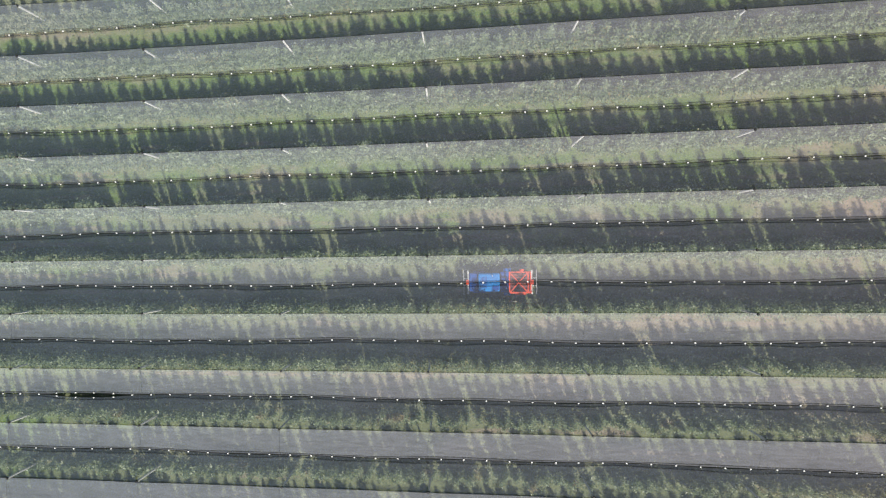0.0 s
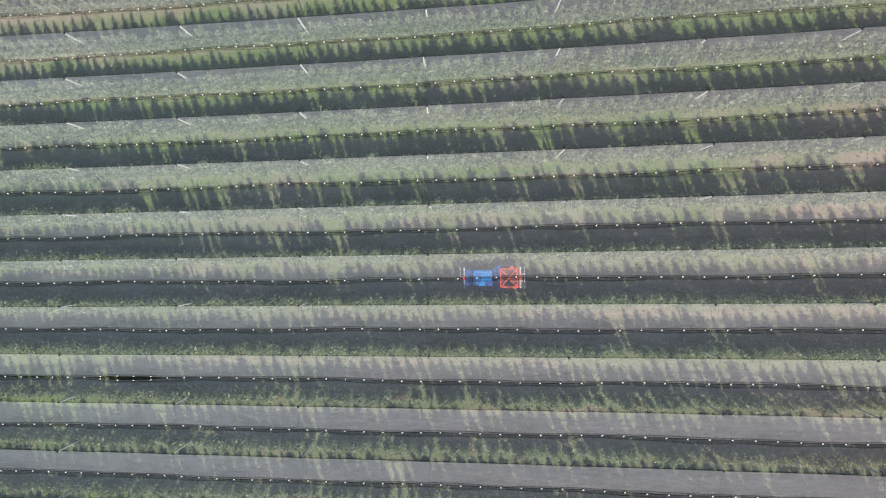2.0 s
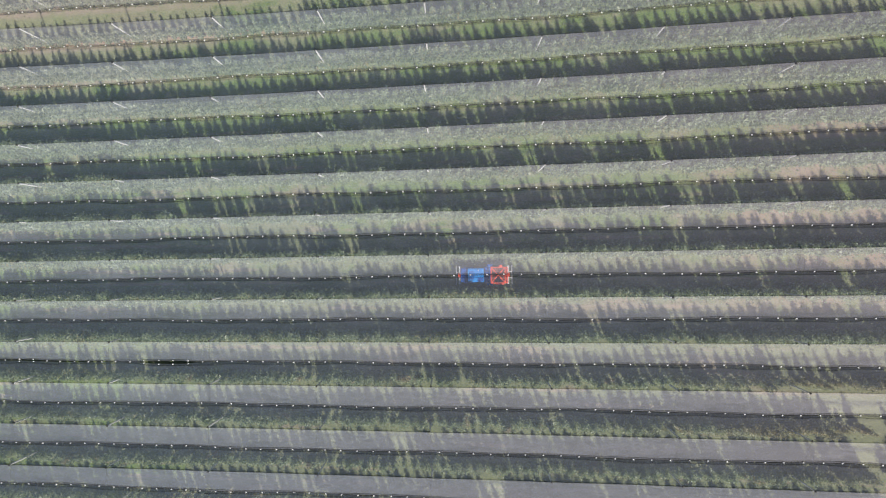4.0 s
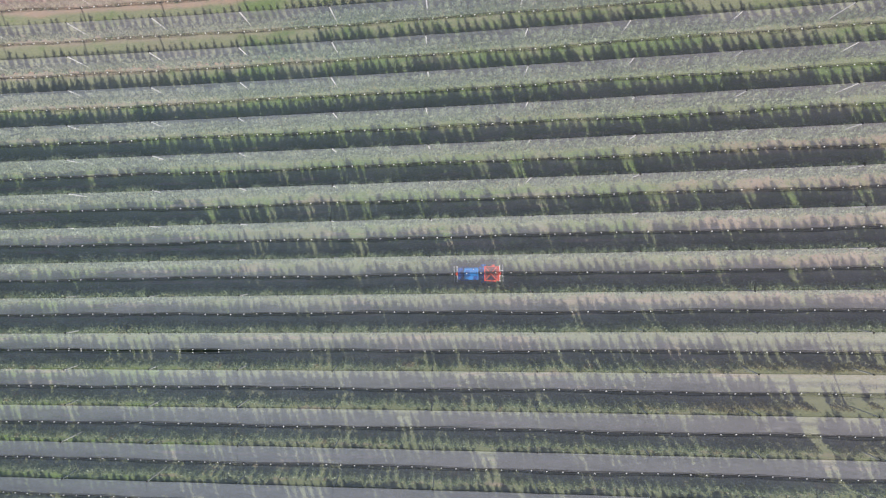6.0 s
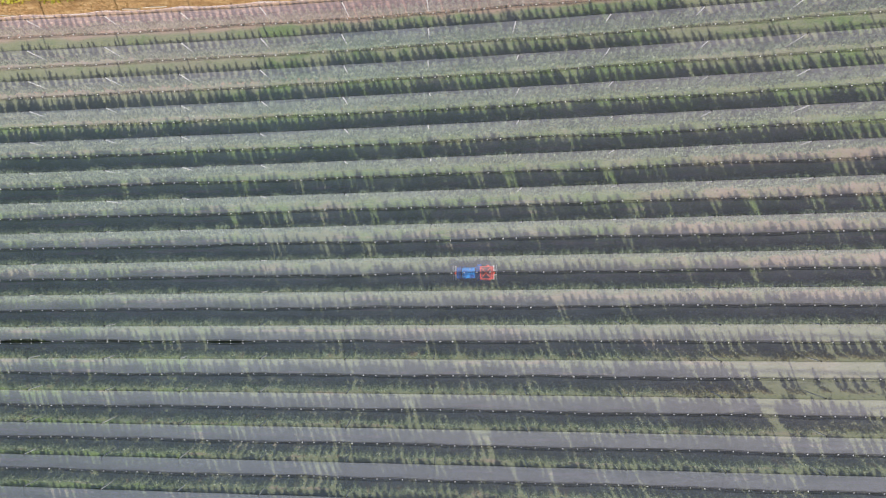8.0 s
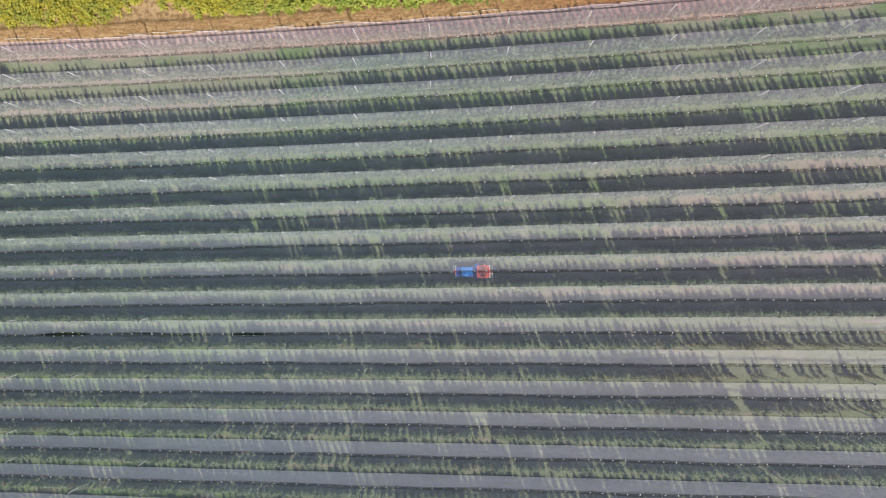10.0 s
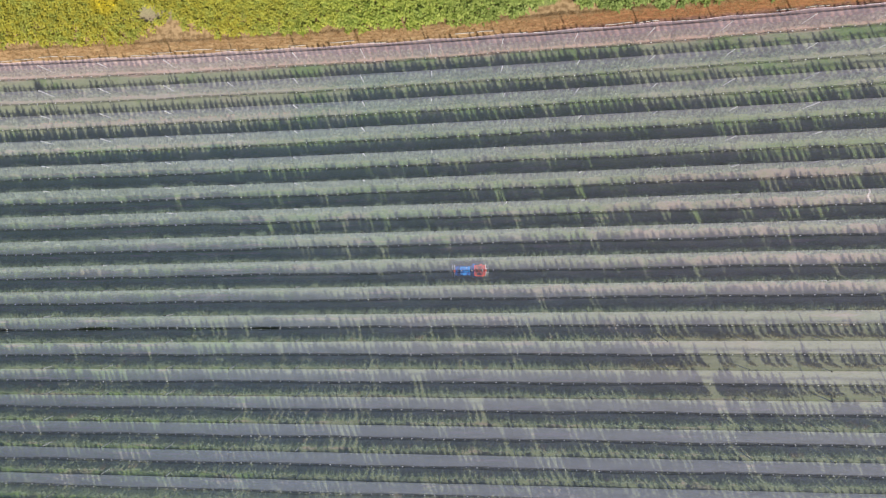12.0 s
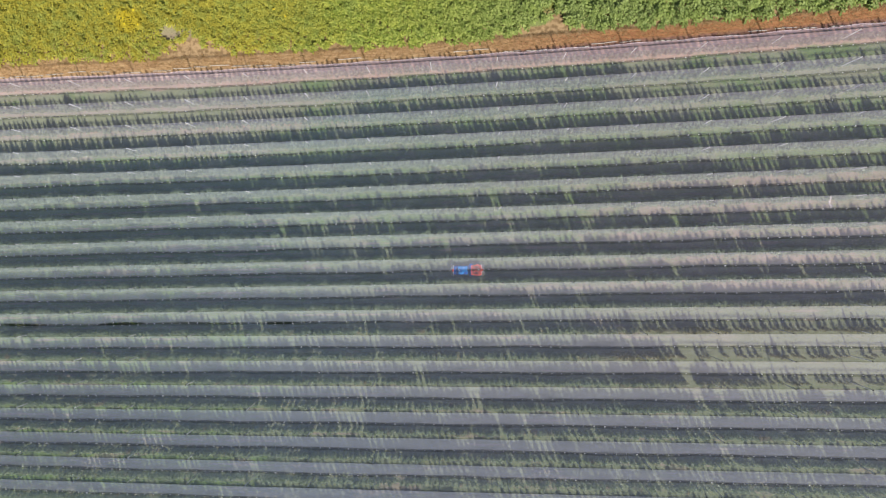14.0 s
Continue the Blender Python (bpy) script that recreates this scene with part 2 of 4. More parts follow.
def net_material(name, base, opacity, spread, sheen=0.285):
    """Knitted hail net of shiny plastic thread over open mesh, drawn into folds along the rows."""
    k = Nodes(name)
    folds, cloth, weave = k.noise(1.0, 3, 0.6, (0.3, 3, 3)), k.noise(0.35, 3), k.noise(1.0, 3, 0.6, (0.25, 11, 11))
    tone = k.mix(k.math("ADD", k.math("MULTIPLY", k.ramp(cloth, 0.3, 0.7), 0.6), k.math("MULTIPLY", k.obj, 0.4)), tuple(0.87 * v for v in base), tuple(1.04 * v for v in base))
    # the tone turns bluer towards the south
    south = k.ramp(k.math("ADD", k.axis(1), k.math("MULTIPLY", k.axis(0), 0.15)), -24, -48)
    tone = k.mix(south, tone, tuple(v * f for v, f in zip(base, (0.95, 0.95, 1.02))))
    # a greener, bluer tone in the west, a warmer one in the east
    side = k.ramp(k.math("ADD", k.axis(0), k.math("MULTIPLY", k.math("SUBTRACT", cloth, 0.5), 30)), -30, 36)
    side = k.math("MINIMUM", side, k.math("ADD", k.ramp(k.axis(1), -20, -12, 0.5, 1.0), k.math("MULTIPLY", k.ramp(k.axis(0), 12, 34, 0.0, 0.4), k.ramp(k.axis(1), -36, -27))))
    side = k.math("MAXIMUM", side, k.ramp(k.axis(1), k.ramp(k.axis(0), 0, -25, 11, 1), k.ramp(k.axis(0), 0, -25, 15, 10), 0.0, 0.85))
    tint = k.mix(side, (0.85, 0.99, 1.01), (1.1, 0.98, 0.98))
    tinted = k.n.new("ShaderNodeMix")
    tinted.data_type, tinted.blend_type = "RGBA", "MULTIPLY"
    tinted.inputs[0].default_value = 1.0
    k.put(tinted.inputs[6], tone), k.put(tinted.inputs[7], tint)
    tone = tinted.outputs[2]
    op = k.math("ADD", opacity - spread / 2, k.math("MULTIPLY", k.ramp(south, 0, 1, spread, spread * 0.5), k.math("ADD", k.math("MULTIPLY", k.ramp(folds, 0.3, 0.7), 0.25), k.math("MULTIPLY", k.ramp(weave, 0.35, 0.65), 0.75))))
    # less opaque towards the west
    op = k.math("SUBTRACT", op, k.ramp(k.axis(0), -18, -60, 0, 0.024))
    d, t = k.n.new("ShaderNodeBsdfDiffuse"), k.n.new("ShaderNodeBsdfTranslucent")
    clear = k.n.new("ShaderNodeBsdfTransparent")
    k.put(d.inputs[0], tone), k.put(t.inputs[0], tone)
    a, b = k.n.new("ShaderNodeMixShader"), k.n.new("ShaderNodeMixShader")
    a.inputs[0].default_value = 0.12
    g, shine = k.n.new("ShaderNodeBsdfAnisotropic"), k.n.new("ShaderNodeMixShader")
    k.put(g.inputs["Color"], k.mix(south, k.mix(side, (0.9, 0.88, 0.93), (0.94, 0.87, 0.9)), (0.86, 0.86, 0.93)))
    g.inputs["Roughness"].default_value = 0.8
    # the threads run down the slope, so the sheen is wide along the row and narrow across it
    along = k.n.new("ShaderNodeCombineXYZ")
    along.inputs[1].default_value = 1.0
    g.inputs["Anisotropy"].default_value = 0.45
    k.l.new(along.outputs[0], g.inputs["Tangent"])
    shine.inputs[0].default_value = sheen
    k.l.new(d.outputs[0], a.inputs[1]), k.l.new(t.outputs[0], a.inputs[2])
    k.l.new(a.outputs[0], shine.inputs[1]), k.l.new(g.outputs[0], shine.inputs[2])
    k.l.new(op, b.inputs[0]), k.l.new(clear.outputs[0], b.inputs[1]), k.l.new(shine.outputs[0], b.inputs[2])
    k.l.new(b.outputs[0], k.out.inputs[0])
    return k.mat


M_GROUND = ground_material()
M_NET = net_material("hail_net", (0.515, 0.58, 0.72), 0.154, 0.055)
M_NORTH = net_material("hail_net_edge", (0.9, 0.73, 0.74), 0.4, 0.08)
M_FIRST = net_material("hail_net_first", (0.74, 0.61, 0.64), 0.19, 0.08)
M_EDGE = net_material("net_selvage", (0.86, 0.8, 0.82), 0.7, 0.15)
M_PATCH = net_material("net_patch", (0.75, 0.74, 0.75), 0.29, 0.12)
M_BUNCH = net_material("net_fold_shade", (0.03, 0.032, 0.04), 0.18, 0.36, 0.015)
M_HEM = simple("black_hem", (0.012, 0.012, 0.014), (0.03, 0.03, 0.032), 6, 0.7)
M_CLIP = simple("white_plastic", (0.66, 0.66, 0.64), (0.78, 0.78, 0.76), 20, 0.45)
M_POST = simple("concrete", (0.5, 0.49, 0.46), (0.66, 0.65, 0.62), 6, 0.85, 0, 0.01)
M_CAP = simple("black_plastic", (0.02, 0.02, 0.02), (0.04, 0.04, 0.04), 12, 0.5)
M_WIRE = simple("steel_wire", (0.1, 0.1, 0.1), (0.2, 0.2, 0.2), 8, 0.5, 0.8)
M_BARK = simple("bark", (0.09, 0.065, 0.045), (0.2, 0.155, 0.115), 9, 0.9, 0, 0.01)
M_LEAF = leafy("apple_leaf", (0.12, 0.175, 0.085), (0.375, 0.44, 0.28), (0.33, 0.28, 0.13), (0.24, 0.33, 0.12), 0.6, True)


def crop_material():
    """Broad leaves, green to the east and yellowing to the west."""
    k = Nodes("crop_leaf")
    green = k.mix(k.island, k.mix(k.ramp(k.axis(0), -10, 22), (0.17, 0.24, 0.03), (0.1, 0.15, 0.04)), k.mix(k.ramp(k.axis(0), -10, 22), (0.51, 0.54, 0.11), (0.36, 0.44, 0.15)))
    yellow = k.mix(k.island, (0.35, 0.285, 0.035), (0.53, 0.45, 0.065))
    west = k.math("ADD", k.axis(0), k.math("MULTIPLY", k.math("SUBTRACT", k.noise(0.14, 3), 0.5), 60))
    c = k.mix(k.ramp(west, -2, -42, 0.05, 0.85), green, yellow)
    c = k.mix(k.math("MAXIMUM", k.ramp(k.noise(0.35, 3), 0.5, 0.68, 0, 0.65), k.ramp(k.noise(1.3, 2), 0.5, 0.62, 0, 0.6)), c, k.mix(k.island, (0.17, 0.23, 0.05), (0.36, 0.43, 0.11)))
    spot = k.math("ADD", k.math("POWER", k.math("DIVIDE", k.math("ADD", k.axis(0), 47.0), 2.6), 2.0), k.math("POWER", k.math("DIVIDE", k.math("SUBTRACT", k.axis(1), 23.8), 2.2), 2.0))
    c = k.mix(k.ramp(k.math("ADD", spot, k.math("MULTIPLY", k.noise(1.2), 0.8)), 1.6, 0.5, 0, 0.8), c, (0.6, 0.46, 0.03))
    k.done(c, 0.55, 0.0, 0.25)
    t = k.n.new("ShaderNodeBsdfTranslucent")
    k.put(t.inputs[0], k.mix(0.4, c, (0.3, 0.4, 0.03)))
    m = k.n.new("ShaderNodeMixShader")
    m.inputs[0].default_value = 0.3
    k.l.new(k.bsdf.outputs[0], m.inputs[1]), k.l.new(t.outputs[0], m.inputs[2])
    k.l.new(m.outputs[0], k.out.inputs[0])
    return k.mat


M_CROP = crop_material()
M_PETAL = simple("yellow_petals", (0.6, 0.42, 0.01), (0.75, 0.6, 0.02), 8, 0.7)
M_WEED = leafy("weed", (0.07, 0.105, 0.04), (0.2, 0.25, 0.12), (0.3, 0.26, 0.14), (0.2, 0.28, 0.06), 0.2)
M_STRAW = leafy("straw", (0.37, 0.23, 0.11), (0.56, 0.39, 0.2), (0.22, 0.2, 0.07), (0.5, 0.35, 0.14), 0.1)
M_PIPE = simple("pale_pipe", (0.55, 0.52, 0.45), (0.74, 0.71, 0.64), 5, 0.5)
M_BLUE = simple("blue_paint", (0.0, 0.13, 0.41), (0.0, 0.2, 0.57), 3, 0.75)
M_DEEP = simple("deep_blue_paint", (0.0, 0.035, 0.21), (0.0, 0.065, 0.31), 5, 0.6)
M_MID = simple("mid_blue_paint", (0.0, 0.06, 0.3), (0.0, 0.1, 0.42), 4, 0.7)
M_RED = simple("orange_red_paint", (0.6, 0.055, 0.025), (0.74, 0.1, 0.045), 5, 0.4)
M_DARKRED = simple("dark_red_deck", (0.13, 0.04, 0.035), (0.22, 0.06, 0.045), 4, 0.6)
M_STEEL = simple("galvanised_steel", (0.5, 0.5, 0.5), (0.68, 0.68, 0.67), 7, 0.45, 0.5)
M_RUBBER = simple("rubber", (0.015, 0.015, 0.015), (0.035, 0.033, 0.03), 8, 0.85)


# ================= mesh helpers =================
def part(name, bm, material, parent=None, label=""):
    """Links a bmesh as one mesh object, under a thing or under a part."""
    me = bpy.data.meshes.new(name)
    bm.to_mesh(me)
    bm.free()
    me.materials.append(material)
    ob = new(name, me)
    ob.parent = parent
    return tagged(ob, label)


def sheet(name, verts, faces, materials, index=None, smooth=False):
    """A mesh object from arrays of corners and of faces that all have as many corners."""
    me = bpy.data.meshes.new(name)
    verts, faces = np.asarray(verts, np.float32), np.asarray(faces, np.int32)
    k = faces.shape[1]
    me.vertices.add(len(verts)), me.loops.add(faces.size), me.polygons.add(len(faces))
    me.vertices.foreach_set("co", verts.ravel())
    me.loops.foreach_set("vertex_index", faces.ravel())
    me.polygons.foreach_set("loop_start", np.arange(0, faces.size, k, dtype=np.int32))
    me.polygons.foreach_set("loop_total", np.full(len(faces), k, np.int32))
    for m in materials:
        me.materials.append(m)
    if index is not None:
        me.polygons.foreach_set("material_index", np.asarray(index, np.int32))
    if smooth:
        me.polygons.foreach_set("use_smooth", np.ones(len(faces), bool))
    me.update(calc_edges=True)
    return new(name, me)


def grid_faces(n, m):
    """Quads of a grid of n by m corners, m running fastest."""
    i = (np.arange(n - 1)[:, None] * m + np.arange(m - 1)[None]).ravel()
    return np.stack([i, i + m, i + m + 1, i + 1], 1)


def box(bm, c, s, bevel=0.0, turn=None):
    """A box with its middle at c and of size s, edges rounded by bevel."""
    m = Matrix.Translation(c) @ (turn or Matrix()) @ Matrix.Diagonal((*s, 1))
    made = bmesh.ops.create_cube(bm, size=1, matrix=m)
    if bevel:
        edges = list({e for v in made["verts"] for e in v.link_edges})
        bmesh.ops.bevel(bm, geom=edges, offset=bevel, segments=2, affect="EDGES", profile=0.6)
    return bm


def rod(bm, a, b, r, r2=None, sides=8):
    """A round bar from a to b."""
    a, b = Vector(a), Vector(b)
    m = Matrix.Translation((a + b) / 2) @ (b - a).to_track_quat("Z", "Y").to_matrix().to_4x4()
    bmesh.ops.create_cone(bm, cap_ends=True, segments=sides, radius1=r, radius2=r if r2 is None else r2, depth=(b - a).length, matrix=m)
    return bm


def tube_arrays(path, r, sides=4, flat=1.0):
    """Corners and quads of a tube of radius r along an (n, 3) path that runs mainly along x or y."""
    path = np.asarray(path, float)
    d = np.gradient(path, axis=0)
    d /= np.linalg.norm(d, axis=1)[:, None]
    side = np.cross(d, (0, 0, 1.0))
    side /= np.linalg.norm(side, axis=1)[:, None]
    up = np.cross(side, d)
    a = np.arange(sides) / sides * 2 * np.pi + np.pi / sides
    v = path[:, None] + r * (np.cos(a)[None, :, None] * side[:, None] + flat * np.sin(a)[None, :, None] * up[:, None])
    n, i, j = len(path), np.arange(len(path) - 1)[:, None], np.arange(sides)[None]
    j2 = (j + 1) % sides
    f = np.stack([i * sides + j, i * sides + j2, (i + 1) * sides + j2, (i + 1) * sides + j], -1).reshape(-1, 4)
    return v.reshape(-1, 3), f


def tube(name, path, r, material, parent=None, sides=4, flat=1.0):
    v, f = tube_arrays(path, r, sides, flat)
    ob = sheet(name, v, f, [material], None, True)
    ob.parent = parent
    return ob


# ================= ground =================
def build_ground():
    def axis(a, b, step):
        inner = np.arange(a, b + step / 2, step)
        out = np.array([4, 10, 20, 40, 80, 160, 320, 640, 1280, 2400.0])
        return np.concatenate([a - out[::-1], inner, b + out])
    xs, ys = axis(-84, 84, 0.75), axis(-70, 36, 0.75)
    gx, gy = np.meshgrid(xs, ys, indexing="ij")
    z = ground_z(gx, gy) + 0.05 * (np.sin(gx * 1.7 + 0.6 * np.sin(gy)) * np.sin(gy * 1.3)) * (np.abs(gx) < 84)
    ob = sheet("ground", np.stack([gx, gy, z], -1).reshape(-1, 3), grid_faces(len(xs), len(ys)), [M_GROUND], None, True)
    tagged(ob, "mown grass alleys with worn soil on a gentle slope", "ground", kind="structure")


build_ground()


# ================= hail nets =================
GAPS = [(-63.3, 4.0, 0.16), (-47.3, 3.6, 0.17), (-22.8, 2.6, 0.13), (-35, 7.0, 0.05)]    # openings in one seam


def half_gap(seam, x):
    """Half the width of the slit between two nets at the seam south of a row."""
    w = 0.035 + 0.012 * np.sin(x * 0.9 + seam * 2.1) * np.sin(x * 0.23 + seam)
    if seam == 6:
        for c, l, d in GAPS:
            w = w + d * np.clip(1.15 - ((x - c) / l) ** 2, 0, 1)
    return w


def seam_y(seam, x):
    return row_y(seam + 0.5) + 0.05 * np.sin(x * 0.21 + seam * 1.7) + 0.03 * np.sin(x * 0.63 + seam)


def sag_at(x):
    """The ridge cable hangs a little between the posts."""
    cols = np.array(COLS)
    i = np.clip(np.searchsorted(cols, x) - 1, 0, len(cols) - 2)
    u = np.clip((x - cols[i]) / (cols[i + 1] - cols[i]), 0, 1)
    return 4 * u * (1 - u)


def ridge_z(r, x):
    return ground_z(x, row_y(r) + 0 * x) + RIDGE - 0.06 * sag_at(x)


def seam_z(seam, x):
    return ground_z(x, row_y(seam + 0.5) + 0 * x) + RIDGE - SAG - 0.05 * np.sin(x * 0.37 + seam * 1.3)


def net_side(r, x, north):
    """Where the lower edge of a net runs: y and z along x."""
    if north and r == FIRST:
        s = sag_at(x)
        return row_y(r) + 0.68 - 0.14 * s + 0.02 * np.sin(x * 1.3), ridge_z(r, x) - 0.28 - 0.08 * s
    seam = r - 1 if north else r
    g = half_gap(seam, x)
    return seam_y(seam, x) + (-g if north else g), seam_z(seam, x)


def build_net(r):
    net = new("hail_net")
    tagged(net, "grey see-through hail net stretched over a tree row", "hail net", "hail nets over the tree rows")
    xs = np.arange(X0, X1 + 0.01, 0.75)
    ry, rz = row_y(r) + 0 * xs, ridge_z(r, xs)
    for north in (True, False):
        ey, ez = net_side(r, xs, north)
        us = np.linspace(0, 1, 8)
        v = np.empty((len(xs), len(us), 3))
        for j, u in enumerate(us):
            wave = 0.016 * np.sin(np.pi * u) * (np.sin(xs * 1.1 + 3 * r + 5 * u) + 0.7 * np.sin(xs * 2.7 - r + 9 * u))
            v[:, j, 0], v[:, j, 1] = xs, ry + (ey - ry) * u
            v[:, j, 2] = rz + (ez - rz) * u - 0.07 * np.sin(np.pi * u) + wave
        cloth = sheet("net_panel", v.reshape(-1, 3), grid_faces(len(xs), len(us)), [(M_NORTH if north else M_FIRST) if r == FIRST else M_NET], None, True)
        cloth.parent = net
        if north and r == FIRST:
            tagged(tube("selvage", np.stack([xs, ey, ez], 1), 0.022, M_EDGE, net), "pale bunched net edge")
        else:
            tagged(tube("hem", np.stack([xs, ey, ez - 0.01], 1), 0.02, M_HEM, net, 4, 0.6), "black woven hem")
            # folds bunched along the hem, deeper on the upper edge, shade painted into them
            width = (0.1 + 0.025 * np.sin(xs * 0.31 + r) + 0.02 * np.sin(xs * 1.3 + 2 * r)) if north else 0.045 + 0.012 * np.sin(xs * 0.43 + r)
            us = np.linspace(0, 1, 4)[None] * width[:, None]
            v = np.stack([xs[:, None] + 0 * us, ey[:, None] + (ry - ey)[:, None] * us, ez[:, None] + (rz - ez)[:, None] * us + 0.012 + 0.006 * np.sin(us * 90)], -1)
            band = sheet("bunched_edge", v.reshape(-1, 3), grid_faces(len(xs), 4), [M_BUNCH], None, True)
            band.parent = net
            tagged(band, "bunched folds of net along the hem, shade painted in")
            fold = width * (1.0 + 0.1 * np.sin(xs * 0.9))
            tagged(tube("edge_cord", np.stack([xs, ey + (ry - ey) * fold, ez + (rz - ez) * fold + 0.006], 1), 0.011, M_HEM, net, 3), "thin black cord beside the hem")
    cx = np.arange(X0 + 0.4 + (r * 0.53) % 1.1, X1, 1.38)
    knots = np.array([(a, b, c) for a in (-0.02, 0.02) for b in (-0.018, 0.018) for c in (-0.02, 0.03)])
    cv = np.stack([cx, row_y(r) + 0 * cx, ridge_z(r, cx) + 0.01], 1)[:, None] + knots[None]
    cf = np.array([(0, 1, 3, 2), (4, 6, 7, 5), (0, 4, 5, 1), (2, 3, 7, 6), (1, 5, 7, 3), (0, 2, 6, 4)])
    ties = sheet("ridge_ties", cv.reshape(-1, 3), (cf[None] + 8 * np.arange(len(cx))[:, None, None]).reshape(-1, 4), [M_CAP])
    ties.parent = net
    tagged(ties, "small dark ties along the ridge cable", kind="stuff")
    tagged(tube("ridge_cable", np.stack([xs, ry, rz + 0.015], 1), 0.014, M_HEM, net), "dark ridge cable")
    return net


NETS = {r: build_net(r) for r in range(FIRST, LAST + 1)}


def build_wires():
    for x in COLS:
        ys = np.arange(-PITCH * LAST - 1, -PITCH * FIRST + 0.1, PITCH / 4)
        z = ground_z(x + 0 * ys, ys) + RIDGE + 0.03 - 0.02 * np.abs(np.sin(np.pi * ys / PITCH))
        ob = tube("cross_cable", np.stack([x + 0 * ys, ys, z], 1), 0.006, M_WIRE)
        tagged(ob, "thin steel cable running across the post tops", "cable", "cross cables")


build_wires()


# ================= posts =================
def build_posts():
    post = new("orchard_post")
    tagged(post, "pale concrete orchard post with a black cap under the net", "post", "orchard posts")
    bm = bmesh.new()
    box(bm, (0, 0, RIDGE / 2 - 0.17), (0.1, 0.1, RIDGE + 0.3), 0.014)
    part("shaft", bm, M_POST, post)
    bm = bmesh.new()
    rod(bm, (0, 0, RIDGE - 0.04), (0, 0, RIDGE + 0.05), 0.085, 0.06, 10)
    part("cap", bm, M_CAP, post, "black plastic cap")
    first = True
    for r in range(FIRST, LAST + 1):
        for x in COLS:
            y = row_y(r)
            m = pose(x + rnd.uniform(-0.12, 0.12), y, gz(x, y), rnd.uniform(-1, 1), rnd.uniform(-1, 1), rnd.uniform(0, 90))
            if first:
                post.matrix_basis, first = m, False
            else:
                copy_thing(post, m)


build_posts()


# ================= apple trees =================
def leaf_quads(centres, along, across):
    """One quad a leaf, from its middle and its two half axes."""
    v = np.stack([centres - along, centres + across, centres + along, centres - across], 1).reshape(-1, 3)
    return v, np.arange(len(v)).reshape(-1, 4)


def leaf_tris(centres, along, across):
    """One triangle a leaf: two corners at its stalk end, one at its tip."""
    v = np.stack([centres - along * 0.8 - across, centres - along * 0.8 + across, centres + along * 1.2], 1).reshape(-1, 3)
    return v, np.arange(len(v)).reshape(-1, 3)


def halves(quads):
    """Each quad as two triangles."""
    return np.concatenate([quads[:, [0, 1, 2]], quads[:, [0, 2, 3]]])


def unit(v):
    return v / np.linalg.norm(v, axis=-1, keepdims=True)


